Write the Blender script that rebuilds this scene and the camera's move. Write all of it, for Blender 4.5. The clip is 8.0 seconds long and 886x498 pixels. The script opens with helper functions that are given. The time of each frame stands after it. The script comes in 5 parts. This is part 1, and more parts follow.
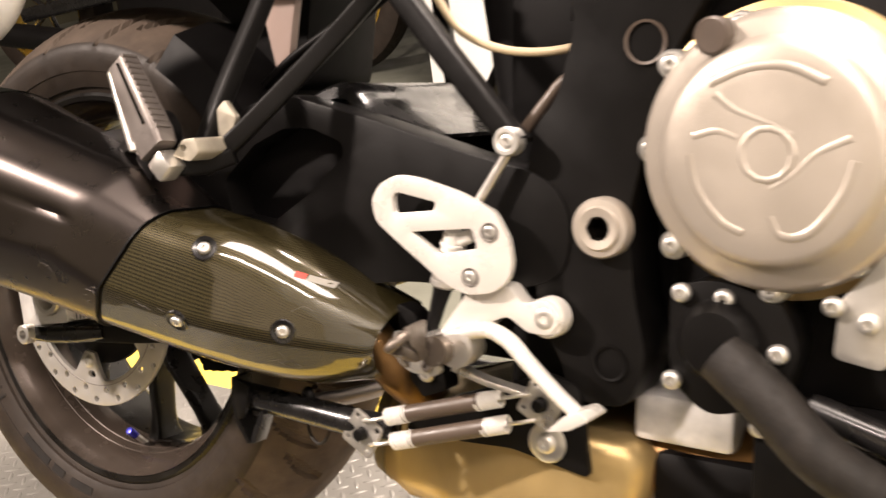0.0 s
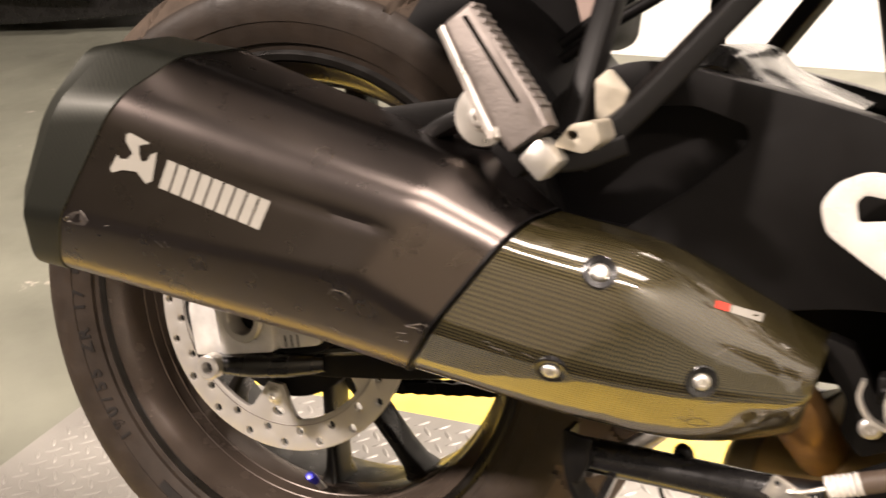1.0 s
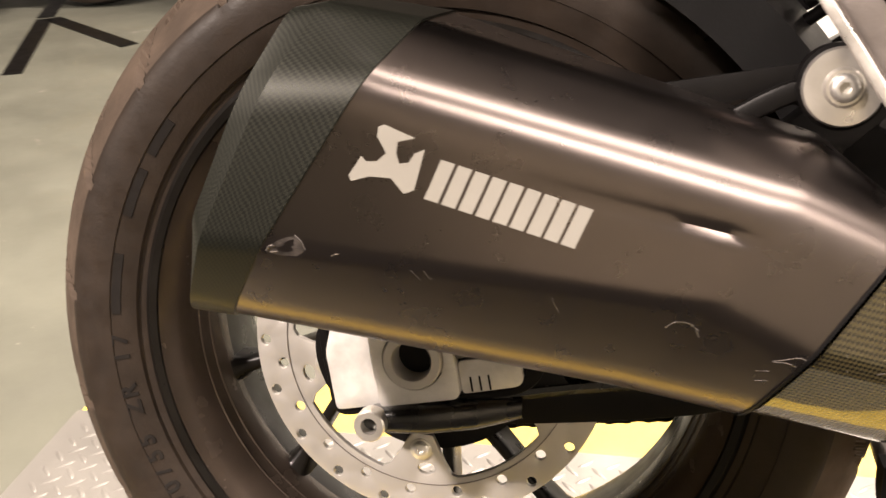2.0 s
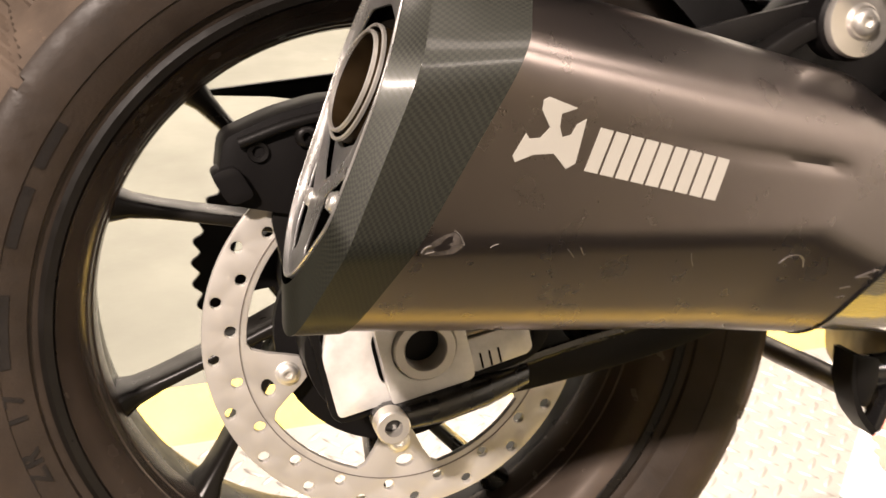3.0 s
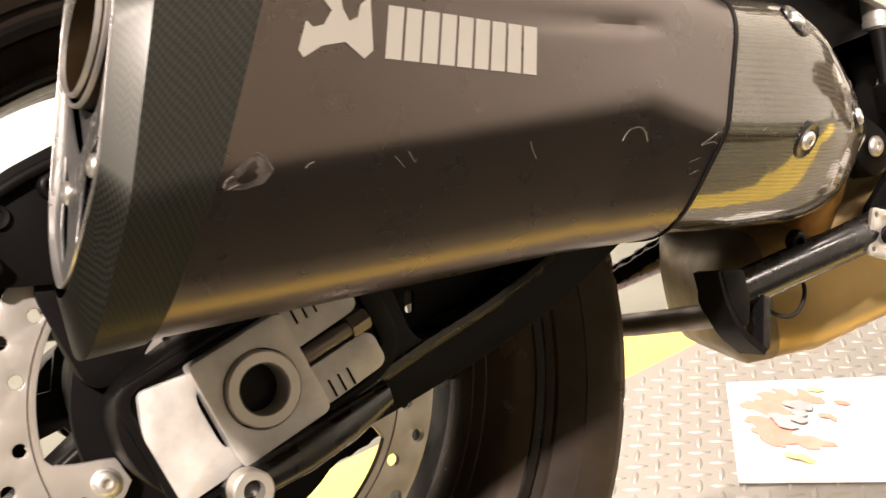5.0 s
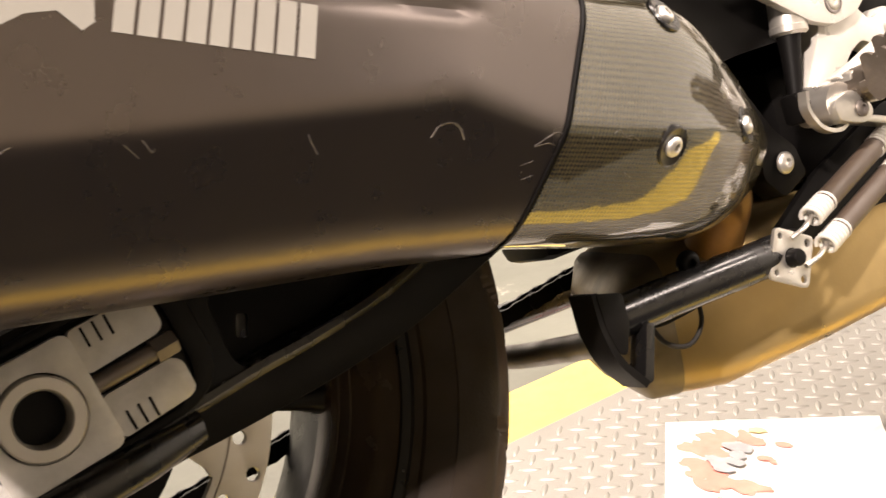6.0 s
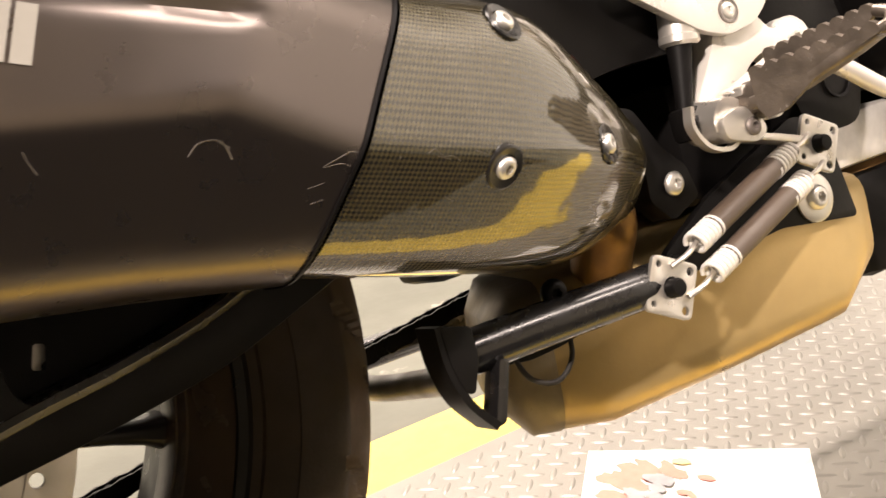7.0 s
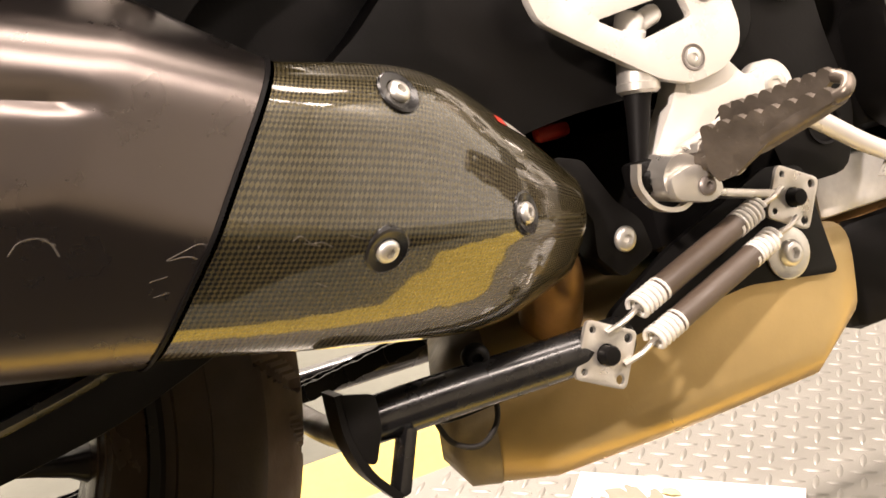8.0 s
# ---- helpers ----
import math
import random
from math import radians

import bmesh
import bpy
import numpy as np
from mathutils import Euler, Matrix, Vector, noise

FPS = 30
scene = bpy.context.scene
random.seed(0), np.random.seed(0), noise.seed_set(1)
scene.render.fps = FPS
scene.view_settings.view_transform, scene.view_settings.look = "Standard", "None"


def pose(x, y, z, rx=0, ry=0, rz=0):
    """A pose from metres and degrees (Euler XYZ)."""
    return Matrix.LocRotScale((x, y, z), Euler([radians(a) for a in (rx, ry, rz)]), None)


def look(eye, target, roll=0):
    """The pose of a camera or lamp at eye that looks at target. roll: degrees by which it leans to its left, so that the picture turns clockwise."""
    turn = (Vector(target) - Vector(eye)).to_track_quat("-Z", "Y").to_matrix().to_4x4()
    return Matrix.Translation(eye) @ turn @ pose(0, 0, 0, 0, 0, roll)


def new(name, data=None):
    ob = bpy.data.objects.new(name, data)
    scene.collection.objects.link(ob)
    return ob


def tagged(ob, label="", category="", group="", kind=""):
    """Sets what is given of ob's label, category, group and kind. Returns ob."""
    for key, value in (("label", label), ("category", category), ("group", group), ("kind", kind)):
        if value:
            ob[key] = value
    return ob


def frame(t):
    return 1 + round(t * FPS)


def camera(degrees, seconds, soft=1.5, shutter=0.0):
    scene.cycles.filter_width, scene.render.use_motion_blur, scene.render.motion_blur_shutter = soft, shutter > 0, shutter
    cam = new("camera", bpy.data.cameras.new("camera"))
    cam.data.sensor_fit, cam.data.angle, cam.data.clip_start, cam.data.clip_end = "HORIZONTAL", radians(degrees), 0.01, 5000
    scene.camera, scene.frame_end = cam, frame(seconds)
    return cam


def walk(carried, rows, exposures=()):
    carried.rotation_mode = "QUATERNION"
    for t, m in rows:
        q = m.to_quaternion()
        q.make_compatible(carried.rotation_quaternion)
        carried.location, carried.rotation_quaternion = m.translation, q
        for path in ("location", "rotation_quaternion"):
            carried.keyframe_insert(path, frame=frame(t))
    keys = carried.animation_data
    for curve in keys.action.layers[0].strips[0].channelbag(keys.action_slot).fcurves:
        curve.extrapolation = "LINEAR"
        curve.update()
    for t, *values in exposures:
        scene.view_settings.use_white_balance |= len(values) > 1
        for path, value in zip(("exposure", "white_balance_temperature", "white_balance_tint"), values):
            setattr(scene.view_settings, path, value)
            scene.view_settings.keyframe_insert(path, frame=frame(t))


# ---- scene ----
cam = camera(43.60, 8.0, shutter=0.3)
PATH = [
    (0, (1.0047, -0.8035, 0.7532), (-0.0887, 0.7259, 0.0708), -7.74),
    (0.5, (0.7650, -0.7914, 0.7496), (-0.2331, 0.7742, 0.0061), -6.63),
    (1, (0.5352, -0.7908, 0.7556), (-0.3077, 0.8375, -0.0433), -5.34),
    (1.5, (0.3542, -0.7700, 0.7271), (-0.3896, 0.9092, -0.0648), -4.95),
    (1.7, (0.2800, -0.7580, 0.7220), (-0.3480, 0.9590, -0.0890), -4.40),
    (2.8, (-0.0840, -0.6890, 0.7180), (0.2240, 1.0570, -0.2070), 1.40),
    (3, (-0.1416, -0.6831, 0.7191), (0.3658, 1.0099, -0.2171), 1.44),
    (3.5, (-0.2102, -0.6569, 0.7084), (0.5908, 0.9255, -0.2158), -1.79),
    (4, (-0.2147, -0.6452, 0.6742), (0.7121, 0.9223, -0.1528), -4.76),
    (4.2, (-0.2080, -0.6460, 0.6520), (0.7290, 0.9380, -0.1310), -6.30),
    (5.3, (-0.1250, -0.6290, 0.5640), (0.8150, 1.0250, -0.0540), -11.20),
    (5.5, (-0.1044, -0.6363, 0.5553), (0.8216, 1.0307, -0.0477), -10.52),
    (6, (-0.0514, -0.6329, 0.5328), (0.8929, 1.0361, -0.0353), -10.56),
    (6.5, (-0.0021, -0.6351, 0.5187), (0.9454, 1.0358, -0.0385), -10.23),
    (7, (0.0507, -0.6318, 0.5129), (0.9909, 1.0429, -0.0450), -9.78),
    (7.5, (0.1027, -0.6367, 0.5160), (0.9903, 1.0670, -0.0405), -9.94),
    (8, (0.1562, -0.6452, 0.5477), (0.9231, 1.0942, -0.0740), -8.70),
]
walk(cam, [(t, look(eye, target, roll)) for t, eye, target, roll in PATH],
     [(0, 0.64), (0.5, 0.73), (1.5, 0.75), (2.8, 0.96), (3.5, 0.90), (4.2, 0.86), (5.5, 0.64), (8, 0.64)])

from mathutils.bvhtree import BVHTree


# ---- light: closed showroom, with unseen lamps set near the ceiling ----
world = bpy.data.worlds.new("world")
scene.world = world
world.use_nodes = True
world.node_tree.nodes["Background"].inputs[0].default_value = (1.0, 0.93, 0.82, 1)
world.node_tree.nodes["Background"].inputs[1].default_value = 0.01


def ceiling_lamp(x, y, z, length, width, watts, rz=0.0):
    lamp = bpy.data.lights.new("unseen_ceiling_lamp", "AREA")
    lamp.shape, lamp.size, lamp.size_y, lamp.energy = "RECTANGLE", length, width, watts
    lamp.color = (1.0, 0.84, 0.745)
    ob = new("unseen_ceiling_lamp", lamp)
    ob.matrix_world = pose(x, y, z, 0, 0, rz)
    return ob


ceiling_lamp(0.65, 1.30, 2.75, 1.7, 0.3, 175)
# unseen lamp, added to brighten the walls that the sleeve reflects
ceiling_lamp(1.95, -1.85, 2.75, 2.4, 0.25, 75)
ceiling_lamp(1.55, -0.45, 2.75, 2.2, 0.5, 45)
# small hard lamp, unseen, placed by the shadows on wheel and swingarm
ceiling_lamp(-1.65, -1.75, 2.70, 0.30, 0.14, 240)


# ---- materials ----
def ramp(nt, fac, stops):
    node = nt.nodes.new("ShaderNodeValToRGB")
    while len(node.color_ramp.elements) < len(stops):
        node.color_ramp.elements.new(0.5)
    for el, (p, c) in zip(node.color_ramp.elements, stops):
        el.position, el.color = p, (*c, 1)
    nt.links.new(fac, node.inputs[0])
    return node.outputs[0]


def noise_tex(nt, scale, detail=4.0, rough=0.55, stretch=None):
    co = nt.nodes.new("ShaderNodeTexCoord").outputs["Object"]
    if stretch:
        mp = nt.nodes.new("ShaderNodeMapping")
        mp.inputs["Scale"].default_value = stretch
        nt.links.new(co, mp.inputs[0])
        co = mp.outputs[0]
    tex = nt.nodes.new("ShaderNodeTexNoise")
    tex.inputs["Scale"].default_value, tex.inputs["Detail"].default_value, tex.inputs["Roughness"].default_value = scale, detail, rough
    nt.links.new(co, tex.inputs["Vector"])
    return tex.outputs[0]


def material(name, color, rough=0.5, metal=0.0, dark=0.75, wear=0.0, worn=(0.6, 0.58, 0.55), grain=400.0, blotch=18.0, bump=0.15, stretch=None, coat=0.0, rough_var=0.12, spec=0.5):
    """A surface with fine grain, larger blotches and, where asked, worn spots."""
    m = bpy.data.materials.new(name)
    m.use_nodes = True
    nt = m.node_tree
    bsdf = nt.nodes["Principled BSDF"]
    bsdf.inputs["Metallic"].default_value = metal
    big, fine = noise_tex(nt, blotch, 5.0), noise_tex(nt, grain, 3.0, 0.6, stretch)
    low = tuple(c * dark for c in color)
    col = ramp(nt, big, [(0.3, low), (0.7, color)])
    if wear:
        mask = ramp(nt, noise_tex(nt, blotch * 3.1, 8.0, 0.7), [(0.72 - wear, (0, 0, 0)), (0.76 - wear * 0.8, (1, 1, 1))])
        mix = nt.nodes.new("ShaderNodeMix")
        mix.data_type = "RGBA"
        nt.links.new(mask, mix.inputs[0])
        nt.links.new(col, mix.inputs[6])
        mix.inputs[7].default_value = (*worn, 1)
        col = mix.outputs[2]
    nt.links.new(col, bsdf.inputs["Base Color"])
    rr = nt.nodes.new("ShaderNodeMapRange")
    rr.inputs[1].default_value, rr.inputs[2].default_value = 0.3, 0.7
    rr.inputs[3].default_value, rr.inputs[4].default_value = max(0.02, rough - rough_var), min(1, rough + rough_var)
    nt.links.new(noise_tex(nt, blotch * 2.3, 6.0), rr.inputs[0])
    nt.links.new(rr.outputs[0], bsdf.inputs["Roughness"])
    if bump:
        bp = nt.nodes.new("ShaderNodeBump")
        bp.inputs["Strength"].default_value, bp.inputs["Distance"].default_value = bump, 0.0006
        nt.links.new(fine, bp.inputs["Height"])
        nt.links.new(bp.outputs[0], bsdf.inputs["Normal"])
    bsdf.inputs["Specular IOR Level"].default_value = spec
    if coat:
        bsdf.inputs["Coat Weight"].default_value, bsdf.inputs["Coat Roughness"].default_value = coat, 0.06
    return m


def carbon_material(name, light=(0.060, 0.050, 0.020, 1), deep=(0.014, 0.0125, 0.007, 1), scale=560.0, crumple=0.0, gloss=(0.28, 0.5), relief=0.12, turn=0.0, coat=1.0, haze=0.05):
    """Twill carbon fibre under clear lacquer."""
    m = bpy.data.materials.new(name)
    m.use_nodes = True
    nt = m.node_tree
    bsdf = nt.nodes["Principled BSDF"]
    uv = nt.nodes.new("ShaderNodeTexCoord").outputs["UV"]
    chk = nt.nodes.new("ShaderNodeTexChecker")
    chk.inputs["Scale"].default_value = scale
    lie = nt.nodes.new("ShaderNodeMapping")
    lie.inputs["Rotation"].default_value[2] = radians(turn)
    nt.links.new(uv, lie.inputs[0])
    nt.links.new(lie.outputs[0], chk.inputs["Vector"])
    chk.inputs["Color1"].default_value, chk.inputs["Color2"].default_value = light, deep
    nt.links.new(chk.outputs[0], bsdf.inputs["Base Color"])
    rr = nt.nodes.new("ShaderNodeMapRange")
    rr.inputs[3].default_value, rr.inputs[4].default_value = gloss
    nt.links.new(chk.outputs[1], rr.inputs[0])
    nt.links.new(rr.outputs[0], bsdf.inputs["Roughness"])
    bsdf.inputs["Metallic"].default_value = 0.6
    bsdf.inputs["Specular IOR Level"].default_value = 0.6
    bsdf.inputs["Coat Weight"].default_value, bsdf.inputs["Coat Roughness"].default_value, bsdf.inputs["Coat IOR"].default_value = coat, haze, 1.75
    bp = nt.nodes.new("ShaderNodeBump")
    bp.inputs["Strength"].default_value, bp.inputs["Distance"].default_value = relief, 0.0003
    nt.links.new(chk.outputs[1], bp.inputs["Height"])
    nt.links.new(bp.outputs[0], bsdf.inputs["Normal"])
    if crumple:
        # the lacquer lies unevenly over the weave
        wave = nt.nodes.new("ShaderNodeBump")
        wave.inputs["Strength"].default_value, wave.inputs["Distance"].default_value = crumple, 0.004
        nt.links.new(noise_tex(nt, 26.0, 2.0, 0.5), wave.inputs["Height"])
        nt.links.new(wave.outputs[0], bp.inputs["Normal"])
        nt.links.new(wave.outputs[0], bsdf.inputs["Coat Normal"])
    return m


BLACK_COAT = material("black_powder_coat", (0.0055, 0.005, 0.0048), 0.42, dark=0.7, bump=0.12, rough_var=0.05, spec=0.14)
BLACK_PLASTIC = material("black_plastic", (0.0045, 0.004, 0.004), 0.5, bump=0.15, rough_var=0.05, spec=0.12)
GLOSS_BLACK = material("gloss_black", (0.008, 0.0075, 0.0075), 0.27, bump=0.05, coat=0.25)
SLEEVE = material("dark_titanium_sleeve", (0.141, 0.121, 0.112), 0.28, 1.0, dark=0.97, bump=0.0, grain=900, rough_var=0.012)
CARBON = carbon_material("carbon_lacquer", (0.066, 0.052, 0.017, 1), (0.020, 0.0165, 0.0075, 1), 620.0, crumple=0.16, gloss=(0.27, 0.46), turn=45.0)
CARBON_DARK = carbon_material("dark_carbon_lacquer", (0.019, 0.020, 0.014, 1), (0.009, 0.0095, 0.007, 1), 560.0, gloss=(0.46, 0.54), relief=0.05, coat=0.07, haze=0.16)
RUBBER = material("tyre_rubber", (0.026, 0.0185, 0.0135), 0.55, dark=0.6, blotch=30, bump=0.35, spec=0.25)
DUSTY = material("dusty_tyre_tread", (0.085, 0.063, 0.047), 0.75, dark=0.5, blotch=22, wear=0.10, worn=(0.10, 0.070, 0.05), bump=0.4, spec=0.2)
RAISED = material("dark_moulded_rubber", (0.010, 0.008, 0.007), 0.62, dark=0.6, blotch=60, bump=0.3, spec=0.25)
RIM = material("satin_black_rim", (0.007, 0.006, 0.005), 0.34, 0.0, dark=0.7, bump=0.05, spec=0.22)
RIM_DUST = material("brake_dusted_rim", (0.078, 0.060, 0.048), 0.24, 0.4, dark=0.6, bump=0.04, blotch=14, rough_var=0.05)
ALLOY = material("cast_alloy", (0.72, 0.69, 0.64), 0.36, 0.85, dark=0.85, bump=0.2)
PEG_ALLOY = material("worn_peg_alloy", (0.21, 0.185, 0.17), 0.42, 0.6, dark=0.75, bump=0.3)
POLISHED = material("machined_alloy", (0.66, 0.65, 0.635), 0.30, 0.92, dark=0.9, bump=0.1)
STRUT = material("brushed_strut_alloy", (0.40, 0.40, 0.39), 0.34, 0.9, dark=0.75, stretch=(1, 8, 1), bump=0.3)
ALLOY_DULL = material("brushed_alloy_plate", (0.78, 0.76, 0.73), 0.42, 0.35, dark=0.7, blotch=55, stretch=(1, 1, 14), bump=0.4)
SILVER_PAINT = material("silver_painted_alloy", (0.70, 0.67, 0.62), 0.33, 0.25, dark=0.92, bump=0.06, coat=0.2)
STEEL = material("disc_steel", (0.58, 0.555, 0.52), 0.36, 0.6, dark=0.92, stretch=(6, 1, 6), bump=0.2, rough_var=0.04)
CHROME = material("bright_bolt_steel", (0.76, 0.74, 0.70), 0.40, 0.9, dark=0.85, bump=0.05)
TITAN = material("clutch_cover_paint", (0.47, 0.42, 0.36), 0.40, 0.5, dark=0.94, bump=0.25, grain=1200, blotch=9)
BURNT = material("heat_tinted_steel", (0.60, 0.44, 0.20), 0.38, 0.65, dark=0.62, blotch=7, wear=0.06, worn=(0.25, 0.14, 0.06), bump=0.15)
COPPER = material("heat_browned_pipe", (0.26, 0.145, 0.055), 0.38, 0.8, dark=0.35, blotch=16, bump=0.15)
WHITE_PLASTIC = material("white_plastic", (0.72, 0.70, 0.66), 0.3, dark=0.95, bump=0.05, coat=0.3)
# for the unseen sheet that the sleeve reflects as dark
DARK_FLOOR = material("dark_reflected_sheet", (0.014, 0.0135, 0.013), 0.7, dark=0.75, blotch=6, bump=0.2, spec=0.15)
PALE_PLATE = material("pale_fairing", (0.33, 0.25, 0.22), 0.4, dark=0.9)
LETTER = material("etched_lettering", (0.275, 0.262, 0.23), 0.55, dark=0.93, bump=0.1)
SCUFF = material("bare_scuffed_metal", (0.21, 0.19, 0.175), 0.5, 0.6, dark=0.5, blotch=120)
SCUFF_DARK = material("scraped_sleeve", (0.19, 0.165, 0.15), 0.55, 0.8, dark=0.35, blotch=160, bump=0.3)
DARK_TINTED = material("dark_heat_tinted_steel", (0.28, 0.23, 0.15), 0.5, 0.5, dark=0.4, blotch=18, wear=0.08, worn=(0.10, 0.07, 0.045), bump=0.25)
CAST_WARM = material("warm_cast_alloy", (0.50, 0.455, 0.37), 0.48, 0.6, dark=0.7, blotch=45, bump=0.25)
RED = material("red_plastic", (0.65, 0.05, 0.03), 0.35)
GOLD = material("gold_anodised", (0.62, 0.40, 0.07), 0.28, 0.9)
BLUE = material("blue_anodised", (0.03, 0.03, 0.35), 0.3, 0.6)
BUFF = material("buff_hose", (0.42, 0.33, 0.20), 0.5)
SHRINK = material("brown_heat_shrink", (0.09, 0.066, 0.05), 0.45, dark=0.7)
HOSE = material("weathered_hose_rubber", (0.019, 0.016, 0.0135), 0.6, dark=0.5, blotch=45, wear=0.05, worn=(0.10, 0.085, 0.07), bump=0.5, spec=0.3)
PEG_BROWN = material("worn_brown_peg", (0.19, 0.160, 0.132), 0.40, 0.7, dark=0.6, wear=0.09, worn=(0.45, 0.41, 0.37), blotch=40, bump=0.3)
OLIVE = material("olive_wall_paint", (0.055, 0.05, 0.028), 0.6, dark=0.85, blotch=1.5, bump=0.05)
CREAM = material("cream_wall_paint", (0.42, 0.38, 0.29), 0.6, dark=0.85, blotch=1.5, bump=0.05)
CEILING = material("dark_ceiling", (0.035, 0.033, 0.028), 0.8, dark=0.9, blotch=1.5, bump=0.05)
# near-black: exhaust soot, and shade painted into recesses, grooves and cut marks
SOOT_SHADE = material("soot_and_recess_shade", (0.004, 0.003, 0.002), 0.9, dark=0.4, blotch=60, spec=0.04)
CONCRETE = material("sealed_concrete_floor", (0.142, 0.144, 0.114), 0.5, dark=0.62, blotch=3.0, wear=0.07, worn=(0.28, 0.26, 0.22), grain=110, bump=0.25, spec=0.35)
PLATE = material("tread_plate", (0.25, 0.24, 0.217), 0.45, 0.4, dark=0.82, blotch=5, bump=0.2)
PIPE_BORE = material("browned_pipe_bore", (0.045, 0.027, 0.010), 0.45, 0.7, dark=0.5, blotch=40, bump=0.1)
YELLOW = material("yellow_floor_paint", (0.86, 0.64, 0.11), 0.42, dark=0.85, blotch=12, wear=0.04, worn=(0.5, 0.42, 0.2))
WALL = material("white_wall_paint", (0.80, 0.80, 0.76), 0.6, dark=0.95, blotch=1.5, bump=0.05)
PAPER = material("white_printed_card", (0.86, 0.85, 0.83), 0.45, dark=0.97, bump=0.0)
INK_RED = material("red_ink", (0.80, 0.25, 0.19), 0.5, dark=0.85, blotch=60)
INK_YELLOW = material("yellow_ink", (0.90, 0.74, 0.28), 0.5, dark=0.9, blotch=60)
INK_GREY = material("grey_ink", (0.36, 0.37, 0.39), 0.5, dark=0.7, blotch=60)


# ---- mesh kit ----
def mesh_object(name, bm, mat, smooth=40):
    bmesh.ops.recalc_face_normals(bm, faces=bm.faces)
    me = bpy.data.meshes.new(name)
    bm.to_mesh(me)
    bm.free()
    if mat:
        me.materials.append(mat)
    if smooth:
        me.shade_smooth()
        me.set_sharp_from_angle(angle=radians(smooth))
    return new(name, me)


LIFT = 0.32


def part(name, bm, mat, parent, label="", smooth=40):
    ob = mesh_object(name, bm, mat, smooth)
    ob.parent = parent
    if parent.type == "EMPTY":
        ob.matrix_basis = Matrix.Translation((0, 0, LIFT))
    if label:
        ob["label"] = label
    return ob


def thing(name, bm, mat, label, category, kind="", group="", smooth=40):
    return tagged(mesh_object(name, bm, mat, smooth), label, category, group, kind)


def join(bms):
    out = bmesh.new()
    for b in bms:
        me = bpy.data.meshes.new("tmp")
        b.to_mesh(me)
        b.free()
        out.from_mesh(me)
        bpy.data.meshes.remove(me)
    return out


def moved(bm, m):
    bmesh.ops.transform(bm, matrix=m, verts=bm.verts)
    return bm


def box(x0, x1, y0, y1, z0, z1, bevel=0.0, seg=2):
    bm = bmesh.new()
    bmesh.ops.create_cube(bm, size=1, matrix=Matrix.Translation(((x0 + x1) / 2, (y0 + y1) / 2, (z0 + z1) / 2)) @ Matrix.Diagonal((x1 - x0, y1 - y0, z1 - z0, 1)))
    if bevel:
        bmesh.ops.bevel(bm, geom=bm.edges[:], offset=bevel, segments=seg, affect="EDGES", profile=0.5)
    return bm


def rounded(pts, radius, n=5):
    """A polygon with its corners rounded, the same number of points for each corner."""
    out, count = [], len(pts)
    for i, p in enumerate(pts):
        p, a, b = Vector(p), Vector(pts[i - 1]), Vector(pts[(i + 1) % count])
        r = radius[i] if isinstance(radius, (list, tuple)) else radius
        da, db = min(r, (a - p).length * 0.48), min(r, (b - p).length * 0.48)
        s, e = p + (a - p).normalized() * da, p + (b - p).normalized() * db
        for k in range(n + 1):
            u = k / n
            out.append(s * (1 - u) ** 2 + p * 2 * u * (1 - u) + e * u * u)
    return out


def slab(outline, y0, y1, holes=(), bevel=0.0015, tilt=None):
    """A plate with its outline (and holes) in x and z, from y0 to y1, edges broken."""
    bm = bmesh.new()
    for loop in (outline, *holes):
        vs = [bm.verts.new((p[0], y0, p[1])) for p in loop]
        for i, v in enumerate(vs):
            bm.edges.new((v, vs[(i + 1) % len(vs)]))
    bmesh.ops.triangle_fill(bm, edges=bm.edges[:], use_beauty=True, use_dissolve=False)
    res = bmesh.ops.extrude_face_region(bm, geom=bm.faces[:])
    bmesh.ops.translate(bm, verts=[g for g in res["geom"] if isinstance(g, bmesh.types.BMVert)], vec=(0, y1 - y0, 0))
    bmesh.ops.recalc_face_normals(bm, faces=bm.faces)
    if bevel:
        rim = [e for e in bm.edges if len(e.link_faces) == 2 and e.calc_face_angle(0) > 1.2 and abs(e.verts[0].co.y - e.verts[1].co.y) < 1e-6]
        bmesh.ops.bevel(bm, geom=rim, offset=bevel, segments=2, affect="EDGES", profile=0.5, clamp_overlap=True)
    if tilt:
        moved(bm, tilt)
    return bm


def loft(rings, cap0=True, cap1=True, uv=False):
    bm = bmesh.new()
    rows = [[bm.verts.new(p) for p in ring] for ring in rings]
    n = len(rows[0])
    layer = bm.loops.layers.uv.new("UVMap") if uv else None
    if uv:
        around = [0.0]
        for i in range(n):
            around.append(around[-1] + (Vector(rings[len(rings) // 2][i]) - Vector(rings[len(rings) // 2][(i + 1) % n])).length)
        along = [0.0]
        for a, b in zip(rings, rings[1:]):
            along.append(along[-1] + sum((Vector(p) - Vector(q)).length for p, q in zip(a, b)) / n)
    for j, (a, b) in enumerate(zip(rows, rows[1:])):
        for i in range(n):
            f = bm.faces.new((a[i], a[(i + 1) % n], b[(i + 1) % n], b[i]))
            if uv:
                for lp, (u, v) in zip(f.loops, ((along[j], around[i]), (along[j], around[i + 1]), (along[j + 1], around[i + 1]), (along[j + 1], around[i]))):
                    lp[layer].uv = (u, v)
    if cap0:
        bm.faces.new(rows[0][::-1])
    if cap1:
        bm.faces.new(rows[-1])
    return bm


